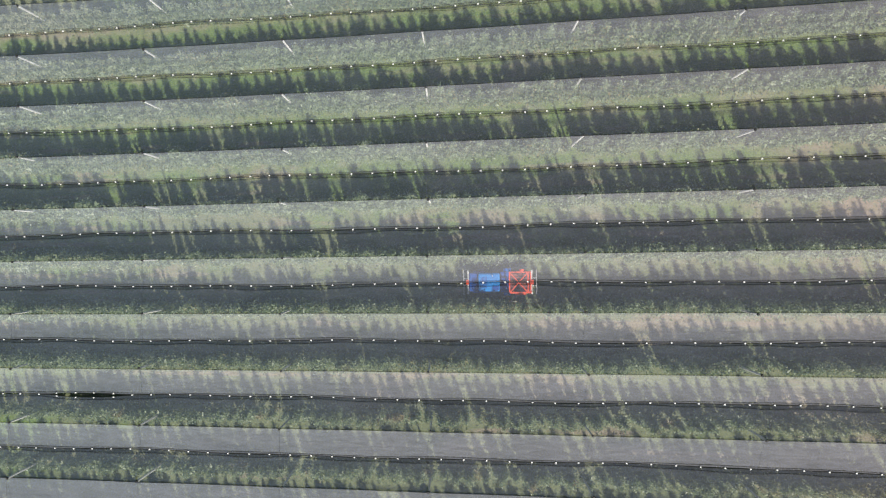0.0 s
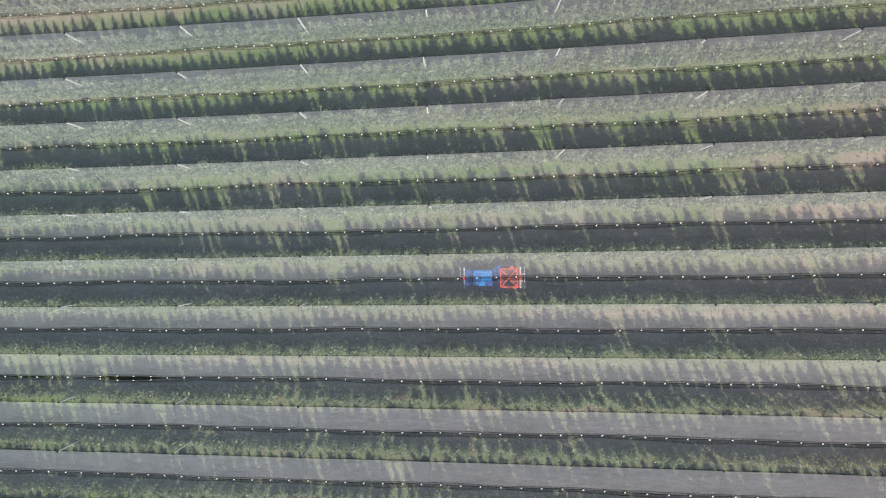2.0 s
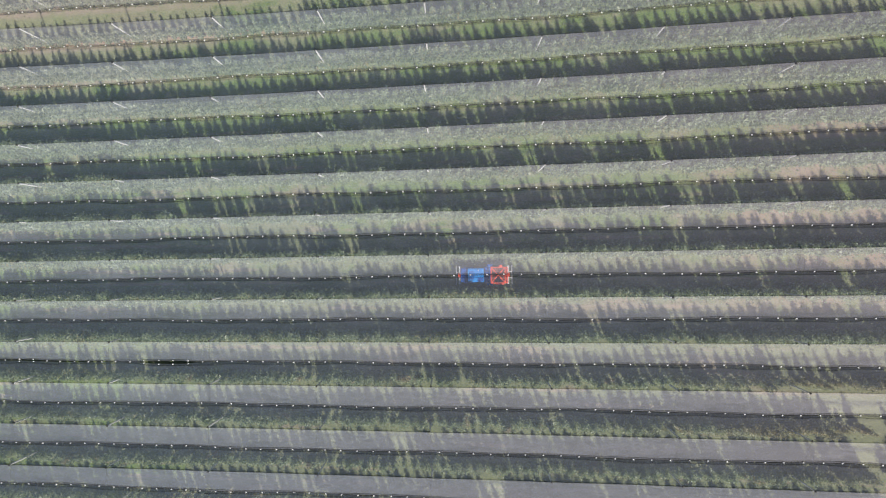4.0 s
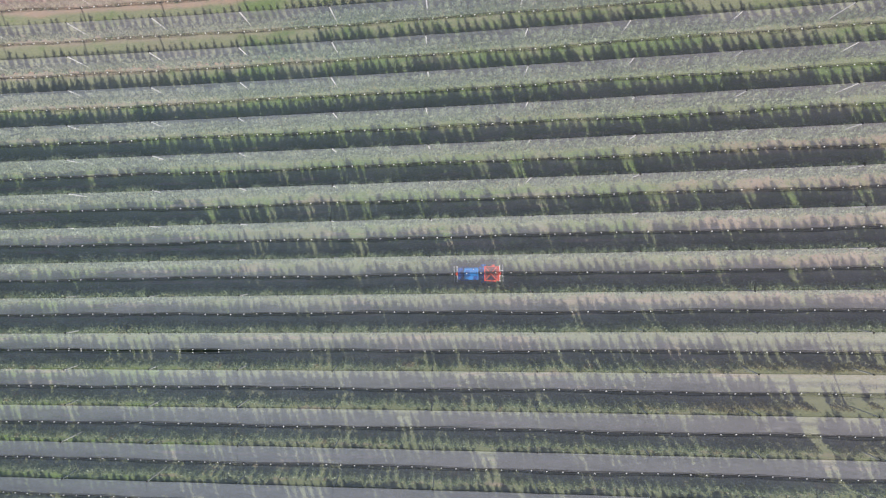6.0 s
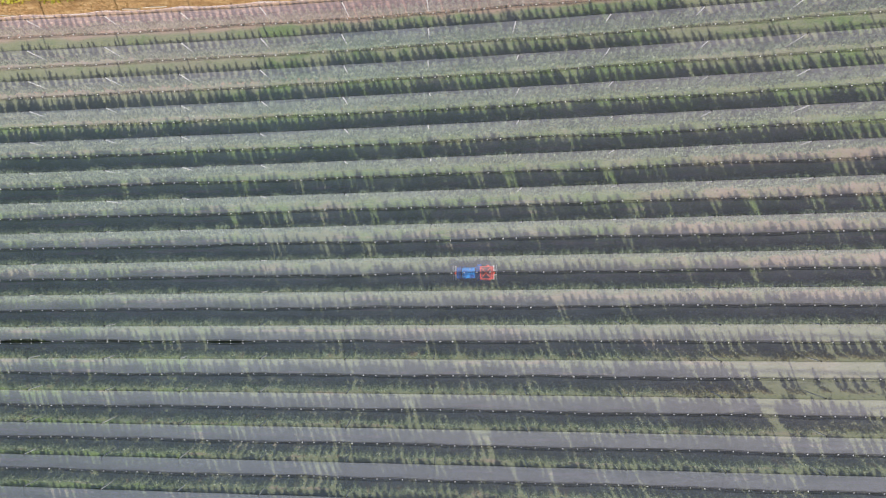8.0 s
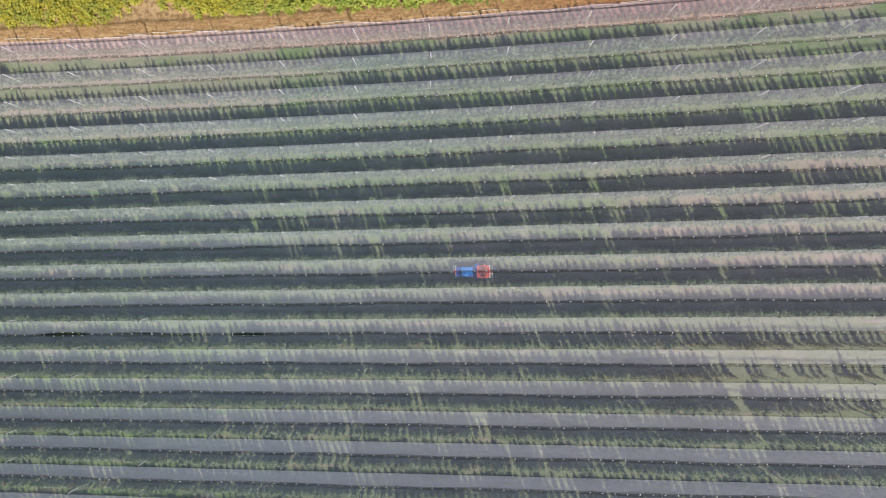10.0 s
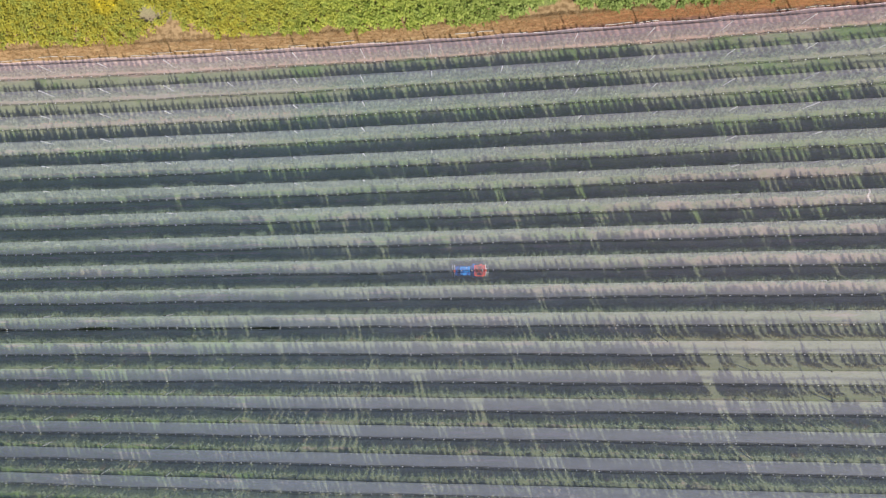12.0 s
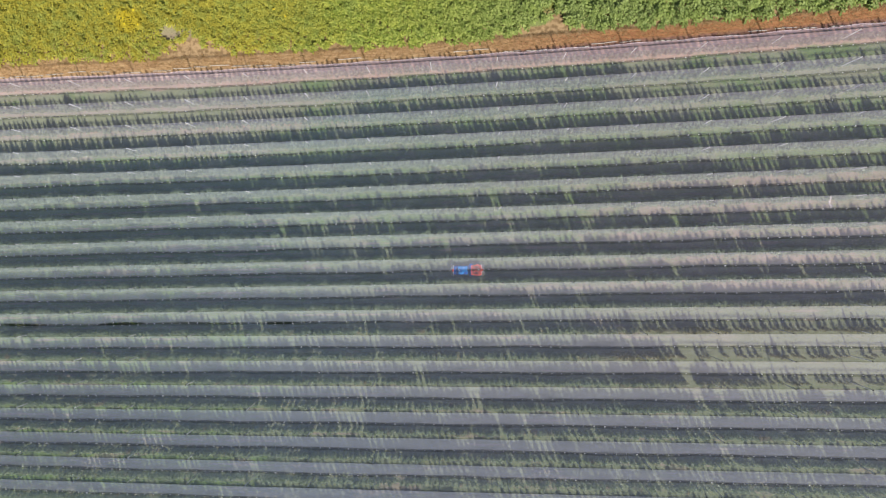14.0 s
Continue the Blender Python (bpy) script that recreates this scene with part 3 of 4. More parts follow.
def tree_arrays(seed, height, width, taper, leaves, low=0.35):
    """A slender trained tree, dense below and drawn out to a spire: (bark corners, bark faces, leaf corners, leaf faces)."""
    g = np.random.RandomState(seed)
    zs = np.linspace(0, height * 0.93, 6)
    lean = g.uniform(-0.04, 0.04, 2)
    path = np.stack([lean[0] * zs + 0.03 * np.sin(zs * 2), lean[1] * zs, zs], 1)
    bv, bf, base = [], [], 0

    def limb(p, r0, r1, sides):
        nonlocal base
        p = np.asarray(p)
        r = np.linspace(r0, r1, len(p))[:, None, None]
        d = unit(np.gradient(p, axis=0))
        s = unit(np.cross(d, (0.3, 0.9, 0.31)))
        t = np.cross(s, d)
        a = np.arange(sides) / sides * 2 * np.pi
        v = p[:, None] + r * (np.cos(a)[None, :, None] * s[:, None] + np.sin(a)[None, :, None] * t[:, None])
        i, j = np.arange(len(p) - 1)[:, None], np.arange(sides)[None]
        f = np.stack([i * sides + j, i * sides + (j + 1) % sides, (i + 1) * sides + (j + 1) % sides, (i + 1) * sides + j], -1)
        bv.append(v.reshape(-1, 3)), bf.append(f.reshape(-1, 4) + base)
        base += len(p) * sides

    def reach(h):
        return width * np.maximum(0.07, 1.0 - np.clip(h / height, 0, 1) ** taper)

    def stem(h):
        return np.stack([np.interp(h, zs, path[:, 0]), np.interp(h, zs, path[:, 1]), h], -1)

    limb(path[::2], 0.035, 0.01, 4)
    # twigs with a tuft of leaves each, in a spiral up the stem
    n = int(13 * height)
    h = low + (height - low) * (np.arange(n) / (n - 1)) ** 0.92
    a = np.arange(n) * 2.4 + g.uniform(-0.4, 0.4, n)
    out = reach(h) * g.uniform(0.62, 1.0, n)
    tuft = stem(h) + np.stack([np.cos(a) * out, np.sin(a) * out * 1.1, out * g.uniform(-0.2, 0.35, n)], 1)
    for i in range(0, n, 7):
        limb([stem(h[i]), (stem(h[i]) + tuft[i]) / 2 + (0, 0, 0.04), tuft[i]], 0.012, 0.004, 3)
    share = 0.25 + reach(h) / width
    pick = np.repeat(np.arange(n), np.maximum(2, (leaves * share / share.sum())).astype(int))
    u = g.uniform(0.25, 1.05, (len(pick), 1))
    c = stem(h)[pick] * (1 - u) + tuft[pick] * u + g.normal(0, 1, (len(pick), 3)) * (0.035 + 0.2 * reach(h)[pick, None]) * (1, 1, 0.8)
    along = unit(unit(tuft - stem(h))[pick] + g.normal(0, 0.7, c.shape))
    across = unit(np.cross(along, unit(g.normal(0, 0.65, c.shape) + (0, 0, 1.0))))
    size = g.uniform(0.038, 0.078, (len(c), 1))
    # larger sprays of leaves close to the stem, added to make the shadow solid
    k = leaves // 4
    h2 = low - 0.1 + (height * 0.9 - low) * g.beta(1.0, 1.5, k)
    r = reach(h2) * 0.62 * np.sqrt(g.uniform(0, 1, k))
    a = g.uniform(0, 2 * np.pi, k)
    c = np.concatenate([c, stem(h2) + np.stack([r * np.cos(a), r * np.sin(a), 0 * r], 1)])
    turn = unit(g.normal(0, 1, (k, 3)))
    along, across = np.concatenate([along, turn]), np.concatenate([across, unit(np.cross(turn, g.normal(0, 1, (k, 3))))])
    size = np.concatenate([size, (0.05 + 0.25 * reach(h2) * g.uniform(0.7, 1.1, k))[:, None]])
    lv, lf = leaf_tris(c, along * size, across * size * 0.7)
    return np.concatenate(bv), halves(np.concatenate(bf)), lv, lf


VARIANTS = [tree_arrays(11 + i, *v) for i, v in enumerate([
    (3.2, 0.8, 2.8, 620), (3.0, 0.78, 2.7, 600),                            # strong
    (2.85, 0.8, 2.7, 580), (2.7, 0.74, 2.6, 550), (2.9, 0.68, 2.3, 540),    # usual
    (2.55, 0.54, 1.6, 390), (2.35, 0.5, 1.5, 360),                        # slim
    (1.9, 0.36, 1.3, 200), (1.4, 0.4, 1.4, 150),                            # young
    (2.45, 0.78, 1.5, 420, 0.7),                                            # weak and spreading
    (3.2, 0.76, 1.9, 540), (3.0, 0.7, 1.8, 510)])]                         # tall spires


def step(a, b, v):
    """0 at a, 1 at b, smooth between."""
    u = max(0.0, min(1.0, (v - a) / (b - a)))
    return u * u * (3 - 2 * u)


def vigour(r, x, y):
    """How strong the trees grow here, 0 to 1, in smooth patches."""
    v = 0.6 + 0.13 * noise.noise((x * 0.07, y * 0.16, 1.5)) + 0.13 * noise.noise((x * 0.3, y * 0.5, 7.5))
    middle = step(-16, -4, x) * step(30, 20, x)
    v += 0.22 * middle * step(-6, 2, y) - (0.36 if x < 0 else 0.24) * (1 - middle) * step(1, 10, y)
    v += 0.2 * step(-22, -32, x) * step(2, -3, y) * step(-24, -18, y)
    v -= 0.1 * step(33, 41, x) * step(-27, -20, y) + 0.12 * step(35, 40, x) * step(-13, -8, y) + 0.08 * step(-16, -26, y)
    if r == FIRST:
        v = 0.32
    if r == 7:
        v -= 0.05 * step(-6, 4, x) + 0.26 * step(33, 40, x)
    weak = {8: (32.3, 90), 9: (43, 90), 10: (41.5, 49)}.get(r)
    if weak and weak[0] < x < weak[1]:
        v = 0.3 if r == 10 else -0.05 + 0.12 * noise.noise((x * 0.5, y, 4.0))
    if r == 9 and 33.9 < x < 35.1:
        v = -1
    return v


# places along the rows where the tree is young or missing
BARE = {
    2: (-44.5, -33.4, -26.6, -21.2, -6.9, 5.9, 9.4, 19.3),
    3: (-29.0, -23.4, -22.6, -19.4, -16.4, -12.3, -8.8, -6.2, -0.3, 12.7, 19.0, 21.5, 23.0, 30.5, 33.4, 34.5),
    4: (-35.1, -16.8, -12.1, -11.3, -9.7, -7.0, 2.3, 21.6, 28.3),
    5: (-38.4, -7.3, 9.3, 34.0), 6: (-40.4, 14.2, 20.8), 7: (-34.8, -27.2, -26.4, -10.8, 2.5, 13.0, 17.6),
    8: (-31.4, -21.6), 9: (-17.4, -2.2), 10: (5.6, -15.0, 36.0),
}


def plant_trees():
    spots = []
    for r in range(FIRST, LAST + 1):
        x = X0 + 0.5 + rnd.uniform(0, 0.5)
        while x < X1 - 0.4:
            y = row_y(r) + rnd.uniform(-0.12, 0.12)
            v = vigour(r, x, y)
            v += rnd.uniform(-0.09, 0.09) * (3 if v < 0.16 else 1)
            if v > -0.14:
                kind = 8 if v < 0.08 else 7 if v < 0.2 else rnd.choice([5, 6]) if v < 0.42 else rnd.choice([2, 3, 4]) if v < 0.72 else rnd.choice([0, 1])
                kind = rnd.choice([10, 11]) if kind < 5 and y > 1 else kind
                kind = rnd.choice([7, 6]) if any(abs(x - g) < 0.43 for g in BARE.get(r, ())) or rnd.rand() < 0.012 else kind
                kind = 9 if kind in (2, 3, 4) and r >= 7 and rnd.rand() < (0.4 if r == 7 and 12 < x < 36 else 0.25) else kind
                tall = 1 + 0.11 * step(-20, -30, x) * step(2, -3, y) * step(-26, -20, y)
                spots.append((r, x, y, kind, min(tall * rnd.uniform(0.9, 1.09), 3.9 / VARIANTS[kind][2][:, 2].max()), rnd.choice([0, 180]) + rnd.uniform(-20, 20)))
            x += 0.84 + rnd.uniform(-0.13, 0.13)
    near = [s for s in spots if 3 <= s[0] <= 6 and abs(s[1] - 2) < 31][:300]
    chosen = set(near)
    masters = {}
    for r, x, y, kind, s, a in near:
        m = pose(x, y, gz(x, y) - 0.03, 0, 0, a) @ Matrix.Scale(s, 4)
        if kind not in masters:
            bv, bf, lv, lf = VARIANTS[kind]
            tree = new("apple_tree")
            tagged(tree, "slender green apple tree trained under the hail net", "tree", "apple trees in rows")
            sheet("trunk", bv, bf, [M_BARK], None, True).parent = tree
            sheet("crown", lv, lf, [M_LEAF]).parent = tree
            masters[kind] = tree
            tree.matrix_basis = m
        else:
            t = copy_thing(masters[kind], pose(0, 0, 0))
            t.matrix_basis = m
    vs, fs, ms, base = [], [], [], 0
    rest = [s for s in spots if s not in chosen]
    for kind, far in [(a, b) for a in range(len(VARIANTS)) for b in (False, True)]:
        bv, bf, lv, lf = VARIANTS[kind]
        lf = lf[::2] if far else lf
        mine = [s for s in rest if s[3] == kind and (s[0] > 12 or s[1] < -72 or s[1] > 67) == far]
        if not mine:
            continue
        v1 = np.concatenate([bv, lv])
        f1 = np.concatenate([bf, lf + len(bv)])
        q = np.array([(x, y, gz(x, y) - 0.03, s, radians(a)) for _, x, y, _, s, a in mine])
        c, s = np.cos(q[:, 4]), np.sin(q[:, 4])
        px = (c[:, None] * v1[None, :, 0] - s[:, None] * v1[None, :, 1]) * q[:, 3:4] + q[:, 0:1]
        py = (s[:, None] * v1[None, :, 0] + c[:, None] * v1[None, :, 1]) * q[:, 3:4] + q[:, 1:2]
        pz = v1[None, :, 2] * q[:, 3:4] + q[:, 2:3]
        vs.append(np.stack([px, py, pz], -1).reshape(-1, 3))
        fs.append((f1[None] + (np.arange(len(mine)) * len(v1))[:, None, None] + base).reshape(-1, 3))
        ms.append(np.tile(np.r_[np.zeros(len(bf), int), np.ones(len(lf), int)], len(mine)))
        base += len(mine) * len(v1)
    ob = sheet("apple_orchard", np.concatenate(vs), np.concatenate(fs), [M_BARK, M_LEAF], np.concatenate(ms))
    tagged(ob, "long rows of slender green apple trees under hail nets", "trees", kind="stuff")


plant_trees()


# ================= crop field and verge to the north =================
def build_crop():
    """Broad-leaved crop in full leaf, with yellow heads where it has begun to flower."""
    pts = []
    for x in np.arange(-80, 80, 0.6):
        for y in np.arange(18.0, 34.0, 0.58):
            px, py = x + rnd.uniform(-0.3, 0.3), y + rnd.uniform(-0.3, 0.3)
            edge = 18.0 + 0.5 * noise.noise((px * 0.25, 3.0, 0.0)) + 2.4 * math.exp(-((px + 36.8) / 4.2) ** 2) * (1 + noise.noise((px, py * 0.8, 5.0))) - 0.3
            edge += 3.4 * math.exp(-((px - 17.3) / 3.2) ** 2) * (1 + noise.noise((px, py * 0.8, 9.0)))
            bay = math.hypot((px + 40.6) / 2.9, (py - 21.7) / 1.3)
            if py > edge + 1.2 * rnd.rand() ** 2 and bay + 0.3 * noise.noise((px, py, 0.0)) > 0.3 + 0.75 * rnd.rand():
                pts.append((px, py))
    p = np.array(pts)
    n = len(p)
    z = ground_z(p[:, 0], p[:, 1])
    k = 13
    a = rnd.uniform(0, 2 * np.pi, (n, 1)) + np.arange(k)[None] * 2.4
    east = 1 / (1 + np.exp(-(p[:, 0:1] + 14) / 8))
    swell = np.array([noise.noise((q[0] * 0.7, q[1] * 0.7, 2.0)) for q in p])[:, None]
    tall = 1.15 + rnd.uniform(-0.2, 0.2, (n, 1)) + swell * (0.85 + 0.4 * east)
    lvl = (np.arange(k)[None] + 1.5) / (k + 0.5)
    out = np.stack([np.cos(a), np.sin(a), 0 * a], -1)
    side = np.stack([-np.sin(a), np.cos(a), 0 * a], -1)
    size = rnd.uniform(0.2, 0.36, (n, k, 1)) * (0.95 + 0.2 * east[..., None]) * (1.2 - 0.45 * lvl[..., None])
    root = np.stack([p[:, 0:1] + 0 * a, p[:, 1:2] + 0 * a, z[:, None] + tall * lvl], -1) + out * 0.05
    up = np.array([0, 0, 1.0])
    rise = rnd.uniform(0.0, 0.9, (n, k, 1))
    mid = root + out * size * 0.9 + up * size * rise
    tip = root + out * size * 1.75 + up * size * (rise - 0.5)
    w = side * size * rnd.uniform(0.36, 0.56, (n, k, 1))
    v = np.stack([root, mid - w, tip, mid + w], 2).reshape(-1, 3)
    leaves = np.arange(len(v)).reshape(-1, 4)
    # heads
    west = 1 / (1 + np.exp((p[:, 0] + 22) / 9))
    blob = np.exp(-(((p[:, 0] + 47) / 2.2) ** 2 + ((p[:, 1] - 24) / 2.2) ** 2))
    heads = np.where(rnd.rand(n) < 0.001 + 0.003 * west + 0.25 * blob)[0]
    hv = []
    for i in heads:
        c = np.array([p[i, 0], p[i, 1], z[i] + tall[i, 0] + 0.08])
        t = np.arange(8) / 8 * 2 * np.pi
        rr = np.where(np.arange(8) % 2, 0.17, 0.12)
        tilt = rnd.uniform(-0.4, 0.4, 2)
        ring = np.stack([c[0] + rr * np.cos(t), c[1] + rr * np.sin(t), c[2] + rr * (np.cos(t) * tilt[0] + np.sin(t) * tilt[1])], 1)
        hv += [ring[0], ring[1], ring[2], c, c, ring[2], ring[3], ring[4], c, ring[4], ring[5], ring[6], c, ring[6], ring[7], ring[0]]
    hv = np.array(hv)
    hf = np.arange(len(hv)).reshape(-1, 4) + len(v)
    ob = sheet("crop_field", np.concatenate([v, hv]), np.concatenate([leaves, hf]), [M_CROP, M_PETAL], np.r_[np.zeros(len(leaves), int), np.ones(len(hf), int)])
    tagged(ob, "dense broad-leaved green crop turning yellow with flowers", "crop", kind="stuff")


def build_verge():
    """Dry grass between the nets and the crop."""
    n = 18000
    x, y = rnd.uniform(-80, 80, n), 15.5 + 3.0 * rnd.beta(2.2, 1.6, n)
    z = ground_z(x, y)
    a, h = rnd.normal(0, 0.65, n) + np.pi * rnd.randint(0, 2, n), rnd.uniform(0.06, 0.26, n)
    c = np.stack([x, y, z + h * 0.3], 1)
    along = np.stack([np.cos(a) * h, np.sin(a) * h, h * rnd.uniform(0.0, 0.35, n)], 1)
    across = np.stack([-np.sin(a), np.cos(a), 0 * a], 1) * (0.012 + 0.024 * rnd.rand(n))[:, None]
    v, f = leaf_quads(c, along, across)
    ob = sheet("dry_grass", v, f, [M_STRAW])
    tagged(ob, "dry straw-coloured grass on the field verge", "grass", kind="stuff")


def build_weeds():
    """Low weeds and tufts in the mown alleys."""
    n = 42000
    x, y = rnd.uniform(X0, X1, n), rnd.uniform(-PITCH * LAST, -PITCH * FIRST + 0.5, n)
    keep = (rnd.rand(n) < 0.3) | (x > -8) | (y < -4)
    x, y, n = x[keep], y[keep], int(keep.sum())
    a, h = rnd.uniform(0, 2 * np.pi, n), rnd.uniform(0.03, 0.11, n)
    c = np.stack([x, y, ground_z(x, y) + 0.05 + h * 0.3], 1)
    along = np.stack([np.cos(a) * h, np.sin(a) * h, h * rnd.uniform(-0.2, 0.5, n)], 1)
    across = np.stack([-np.sin(a) * h, np.cos(a) * h, h * rnd.uniform(-0.3, 0.3, n)], 1) * rnd.uniform(0.3, 0.7, (n, 1))
    # taller tufts at the feet of the southern rows
    m = 30000
    x, y = rnd.uniform(X0, X1, m), np.array([row_y(r) for r in rnd.randint(5, LAST + 1, m)]) + rnd.normal(0.15, 0.3, m)
    lush = np.array([noise.noise((p * 0.22, q * 0.4, 4.0)) + 0.6 * noise.noise((p * 0.9, q, 8.0)) for p, q in zip(x, y)])
    keep = lush > rnd.uniform(-0.15, 0.35, m)
    x, y, m = x[keep], y[keep], int(keep.sum())
    a, h = rnd.uniform(0, 2 * np.pi, m), rnd.uniform(0.05, 0.13, m)
    c = np.concatenate([c, np.stack([x, y, ground_z(x, y) + 0.05 + 0.4 * rnd.rand(m) ** 2], 1)])
    along = np.concatenate([along, np.stack([np.cos(a) * h, np.sin(a) * h, h * rnd.uniform(-0.4, 0.6, m)], 1)])
    across = np.concatenate([across, np.stack([-np.sin(a) * h, np.cos(a) * h, 0 * a], 1) * rnd.uniform(0.3, 0.6, (m, 1))])
    v, f = leaf_quads(c, along, across)
    ob = sheet("weeds", v, f, [M_WEED])
    tagged(ob, "low green weeds and tufts in the grass alleys", "weeds", kind="stuff")


def build_pipes():
    x = -74.0
    while x < 72:
        length = rnd.uniform(2.2, 3.6)
        y = 16.2 + 0.25 * math.sin(x * 0.31) - 0.25 * (x > 15) + rnd.uniform(-0.15, 0.15)
        xs = np.linspace(x, x + length, 6)
        ys = y + rnd.uniform(-0.03, 0.03) * (xs - x) + 0.03 * np.sin(xs * 2)
        ob = tube("irrigation_pipe", np.stack([xs, ys, ground_z(xs, ys) + 0.1], 1), 0.036, M_PIPE, None, 8)
        tagged(ob, "pale pipe lying on the dry verge beside the net", "pipe", "pipes along the verge")
        x += length + rnd.choice([0.4, 0.8, 2.0, 3.5]) * (0.5 if x > 15 else 1)


build_crop()
build_verge()
build_weeds()
build_pipes()


# ================= work platform =================
def wheel(parent, x, y, r, w):
    bm = bmesh.new()
    rod(bm, (x, y - w / 2, r), (x, y + w / 2, r), r, None, 28)
    bmesh.ops.bevel(bm, geom=[e for e in bm.edges if abs(e.verts[0].co.y - e.verts[1].co.y) < 1e-4], offset=0.05, segments=2, affect="EDGES")
    for i in range(18):
        a = i * 2 * math.pi / 18
        for s in (-1, 1):
            turn = Matrix.Rotation(-a, 4, "Y") @ Matrix.Rotation(s * 0.5, 4, "X")
            box(bm, (x + math.sin(-a) * -r, y + s * w / 4, r + math.cos(a) * r), (0.035, w / 2, 0.045), 0, turn)
    t = part("wheel", bm, M_RUBBER, parent, "black treaded tyre")
    bm = bmesh.new()
    rod(bm, (x, y - w / 2 - 0.01, r), (x, y + w / 2 + 0.01, r), r * 0.55, None, 20)
    part("rim", bm, M_RED, t, "red wheel rim")


def build_platform(x, y):
    p = new("orchard_platform")
    tagged(p, "blue and orange-red orchard work platform standing between tree rows", "work platform")
    bm = bmesh.new()
    box(bm, (0, 0, 0.55), (3.9, 0.6, 0.22), 0.03)
    part("chassis", bm, M_DEEP, p, "dark blue steel chassis")
    for wx, r in ((-1.35, 0.42), (1.3, 0.42)):
        for wy in (-0.55, 0.55):
            wheel(p, wx, wy, r, 0.27)
    # engine hood
    bm = bmesh.new()
    box(bm, (-0.69, 0, 0.98), (1.4, 1.2, 0.9), 0.12)
    hood = part("hood", bm, M_BLUE, p, "bright blue engine hood")
    for i in range(5):
        bm = bmesh.new()
        box(bm, (-1.2 + i * 0.09, 0, 1.44), (0.045, 0.7, 0.025), 0.006)
        part("louvre", bm, M_DEEP, hood)
    bm = bmesh.new()
    box(bm, (-0.25, -0.38, 1.44), (0.42, 0.3, 0.06), 0.02)
    part("hatch", bm, M_DEEP, hood)
    bm = bmesh.new()
    rod(bm, (-0.45, 0.42, 1.35), (-0.45, 0.42, 1.7), 0.035)
    part("exhaust", bm, M_STEEL, p, "steel exhaust stub")
    # rear deck and side plates
    bm = bmesh.new()
    box(bm, (-1.72, 0, 0.92), (0.56, 1.2, 0.32), 0.05)
    part("rear_deck", bm, M_DEEP, p)
    bm = bmesh.new()
    for i in range(4):
        box(bm, (-1.88 + i * 0.13, 0, 1.1), (0.05, 1.05, 0.05), 0.01)
    part("rear_grille", bm, M_MID, p)
    bm = bmesh.new()
    box(bm, (0.33, 0, 0.97), (0.56, 1.3, 0.12), 0.02)
    part("footplate", bm, M_DEEP, p)
    for s in (-1, 1):
        bm = bmesh.new()
        box(bm, (0.48, s * 0.78, 0.95), (0.48, 0.22, 0.1), 0.03)
        part("step", bm, M_MID, p)
        bm = bmesh.new()
        box(bm, (-1.35, s * 0.56, 0.92), (0.8, 0.3, 0.06), 0.025)
        part("mudguard", bm, M_DEEP, p)
    bm = bmesh.new()
    box(bm, (0.35, 0.1, 1.09), (0.3, 0.36, 0.12), 0.04)
    seat = part("seat", bm, M_DEEP, p, "dark blue seat")
    bm = bmesh.new()
    box(bm, (0.16, 0.1, 1.2), (0.08, 0.42, 0.2), 0.03)
    part("backrest", bm, M_DEEP, seat)
    bm = bmesh.new()
    box(bm, (0.4, -0.4, 1.15), (0.2, 0.2, 0.3), 0.03)
    console = part("console", bm, M_DEEP, p)
    bm = bmesh.new()
    rod(bm, (0.4, -0.4, 1.28), (0.46, -0.4, 1.5), 0.015)
    part("lever", bm, M_STEEL, console)
    # red deck with braced frame
    bm = bmesh.new()
    box(bm, (1.35, 0, 0.8), (1.55, 1.3, 0.1), 0.02)
    deck = part("deck", bm, M_DARKRED, p, "dark red deck")
    for i in range(6):
        bm = bmesh.new()
        box(bm, (1.35, -0.5 + i * 0.2, 0.865), (1.5, 0.06, 0.03), 0.008)
        part("tread_bar", bm, M_DARKRED, deck)
    xa, xb, ya, top = 0.64, 1.98, 0.66, 1.7
    for cx in (xa, xb):
        for s in (-1, 1):
            bm = bmesh.new()
            box(bm, (cx, s * ya, (0.8 + top) / 2), (0.07, 0.07, top - 0.8), 0.012)
            part("frame_post", bm, M_RED, p)
    for s in (-1, 1):
        bm = bmesh.new()
        box(bm, ((xa + xb) / 2, s * ya, top), (xb - xa + 0.08, 0.08, 0.08), 0.015)
        part("top_rail", bm, M_RED, p)
    for cx in (xa, xb, xb - 0.16):
        bm = bmesh.new()
        box(bm, (cx, 0, top + 0.004), (0.08, 2 * ya - 0.08, 0.08), 0.015)
        part("top_rail", bm, M_RED, p)
    diag = math.atan2(2 * ya, xb - xa - 0.16)
    for s in (-1, 1):
        bm = bmesh.new()
        box(bm, ((xa + xb) / 2 - 0.08, 0, top + 0.02 + 0.012 * s), (math.hypot(xb - xa - 0.16, 2 * ya), 0.06, 0.05), 0.012, Matrix.Rotation(s * diag, 4, "Z"))
        part("cross_brace", bm, M_RED, p)
    for s in (-1, 1):
        bm = bmesh.new()
        rod(bm, (xa, s * ya, 1.1), (xb, s * ya, 1.1), 0.025)
        part("guard_rail", bm, M_RED, p)
    bm = bmesh.new()
    box(bm, (1.4, 0.76, 1.05), (0.32, 0.16, 0.4), 0.03)
    part("side_tank", bm, M_RED, p)
    bm = bmesh.new()
    box(bm, (1.35, -0.76, 1.0), (0.7, 0.18, 0.25), 0.03)
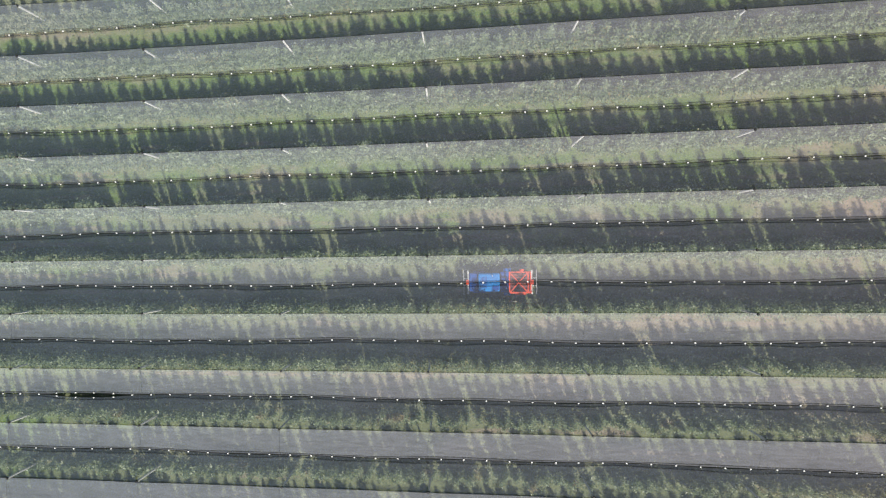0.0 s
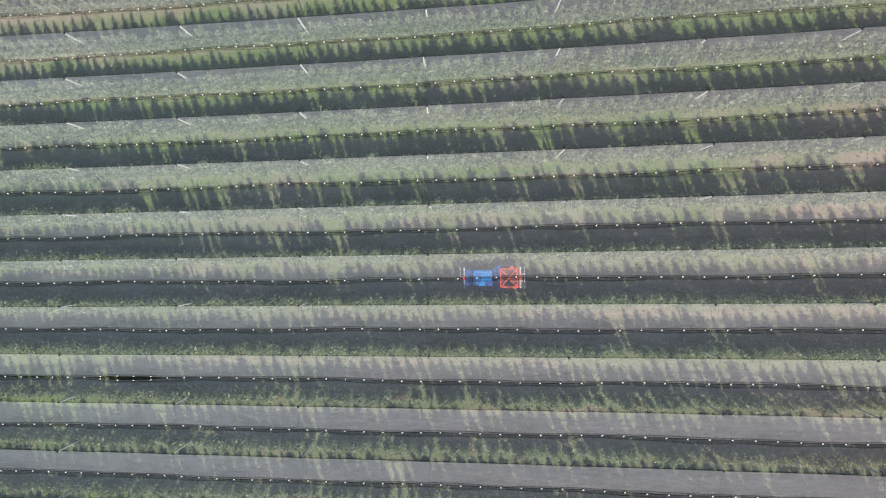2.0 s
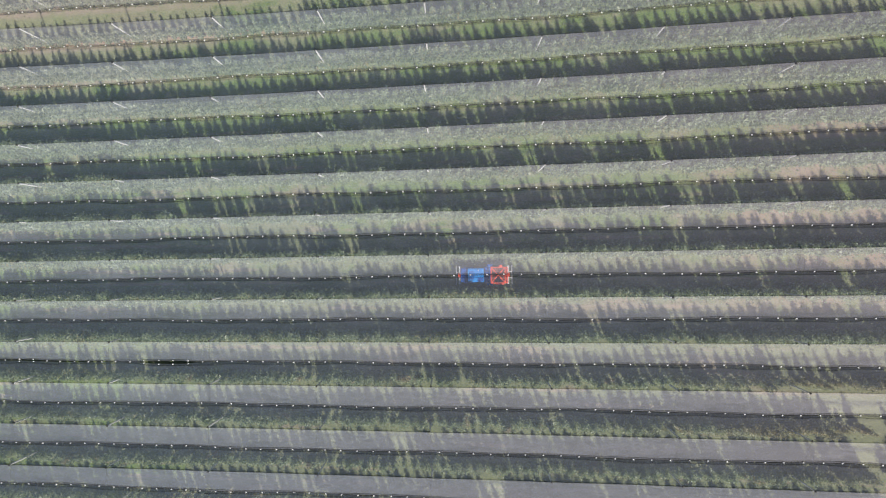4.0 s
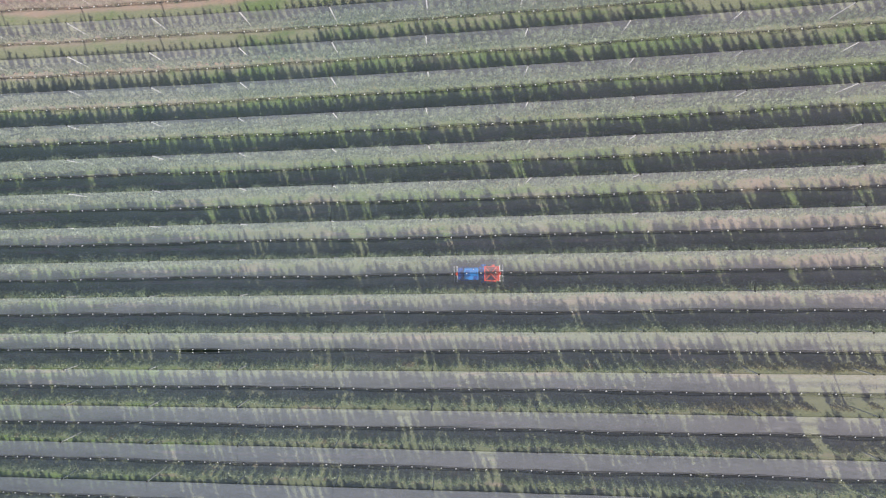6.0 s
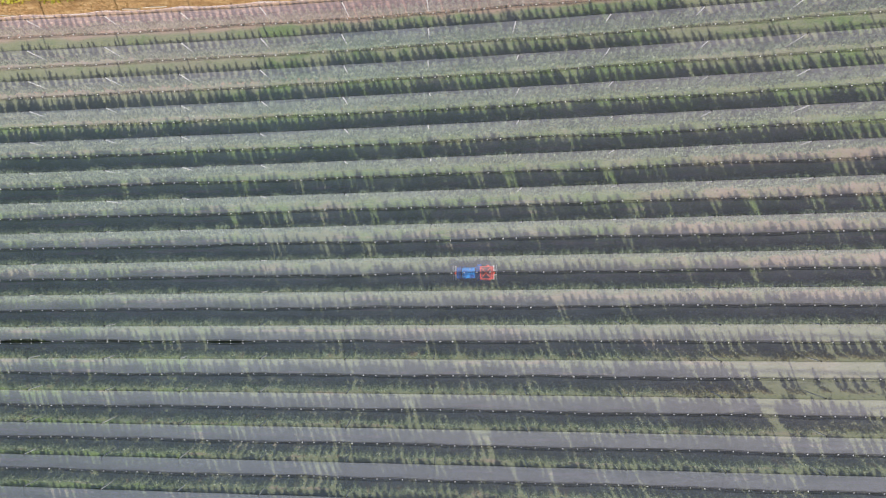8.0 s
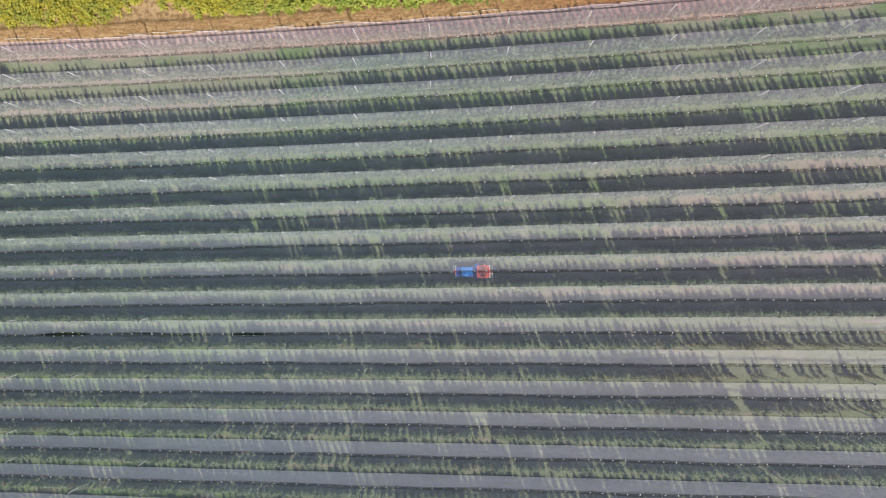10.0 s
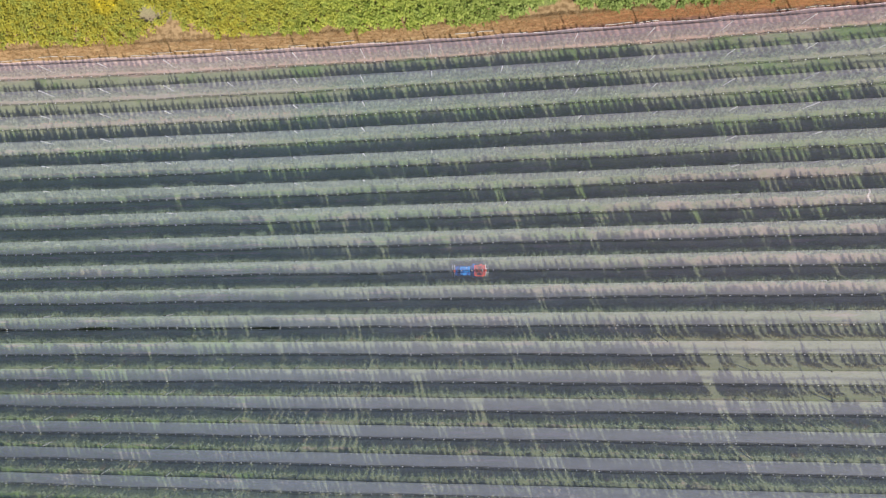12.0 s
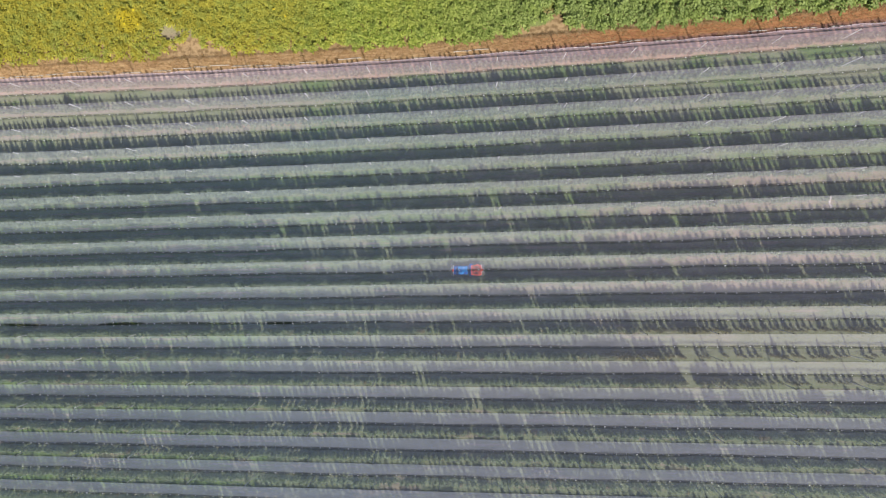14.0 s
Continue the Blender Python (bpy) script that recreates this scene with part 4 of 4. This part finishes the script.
    part("side_box", bm, M_RED, p)
    # guide bars at both ends
    for s in (-1, 1):
        bm = bmesh.new()
        box(bm, (s * 2.1, 0, 1.14), (0.16, 0.3, 0.34), 0.02)
        box(bm, (s * 1.98, 0, 0.9), (0.1, 1.2, 0.1), 0.02)
        part("bracket", bm, M_RED, p, "red bar bracket")
        bm = bmesh.new()
        box(bm, (s * 2.06, 0, 1.22), (0.07, 1.5, 0.07), 0.012)
        part("guide_bar", bm, M_STEEL, p, "galvanised cross bar")
        for e in (-1, 1):
            bm = bmesh.new()
            box(bm, (s * 2.06, e * 0.7, 1.27), (0.11, 0.16, 0.12), 0.02)
            part("end_block", bm, M_STEEL, p)
        bm = bmesh.new()
        rod(bm, (s * 2.36, -0.8, 1.1), (s * 2.36, 0.8, 1.1), 0.022)
        for e in (-0.25, 0.25):
            rod(bm, (s * 2.06, e, 1.2), (s * 2.36, e, 1.1), 0.018)
        part("outer_bar", bm, M_STEEL, p, "thin steel outer bar")
    slope = math.degrees(math.atan2(gz(x + 1.3, y) - gz(x - 1.3, y), 2.6))
    p.matrix_basis = pose(x, y, gz(x, y) + 0.02, 0, -slope, 0)


build_platform(4.6, -15.82)


# ================= repair strip on one net =================
def build_strip():
    us, r, v = np.linspace(0.05, 0.95, 9), 2, []
    for u in us:
        x = 50.62 + 0.35 * u + 0.1 * np.sin(u * 9)
        for s in (-1, 1):
            xx = np.array([x + s * 0.1])
            ey, ez = net_side(r, xx, False)
            v.append((xx[0], row_y(r) + (ey[0] - row_y(r)) * u, ridge_z(r, xx)[0] + (ez[0] - ridge_z(r, xx)[0]) * u + 0.04))
    ob = sheet("net_repair", v, grid_faces(len(us), 2), [M_PATCH])
    tagged(ob, "white repair strip lying over the grey net", "net repair")


build_strip()


# ================= clips along the seams =================
def build_clips():
    bm = bmesh.new()
    box(bm, (0, 0, 0.02), (0.09, 0.075, 0.045), 0.014)
    me = bpy.data.meshes.new("net_clip")
    bm.to_mesh(me)
    bm.free()
    me.materials.append(M_CLIP)
    cv = np.array([v.co[:] for v in me.vertices])
    count = 0
    for r in range(FIRST, LAST):
        vs, fs, base = [], [], 0
        small = np.array([(a, b, c) for a in (-0.045, 0.045) for b in (-0.038, 0.038) for c in (0, 0.05)])
        quads = np.array([(0, 1, 3, 2), (4, 6, 7, 5), (0, 4, 5, 1), (2, 3, 7, 6), (1, 5, 7, 3), (0, 2, 6, 4)])
        x = -73.95 + 0.05 * math.sin(r * 2.3)
        while x < X1:
            xx = x - 0.018 * max(0.0, x - 22) + 0.023 * max(0.0, -17 - x) + rnd.uniform(-0.04, 0.04)
            g = float(half_gap(r, np.array(xx)))
            for s in ((-1, 1) if g > 0.085 else (0,)):
                y, z = float(seam_y(r, xx)) + s * g, float(seam_z(r, np.array(xx))) + 0.015
                if 1 <= r <= 8 and -26 < x < 28 and count < 300:
                    ob = new("net_clip", me)
                    ob.parent, ob.location = NETS[r], (xx, y, z)
                    count += 1
                else:
                    vs.append(small + (xx, y, z)), fs.append(quads + base)
                    base += 8
            x += 1.355
        xs = np.arange(X0, X1, 0.6)
        ys = seam_y(r, xs) + 0.05 * np.sin(xs * 1.9 + r) * np.sin(xs * 0.31 + 2 * r)
        cord = tube("seam_cord", np.stack([xs, ys, seam_z(r, xs) - 0.16 - 0.05 * np.sin(xs * 0.83 + r)], 1), 0.015, M_HEM, NETS[r], 3)
        tagged(cord, "loose black cord below the seam")
        if vs:
            ob = sheet("net_clips", np.concatenate(vs), np.concatenate(fs), [M_CLIP])
            ob.parent = NETS[r]
            tagged(ob, "white plastic clips along the net seam", kind="stuff")


build_clips()
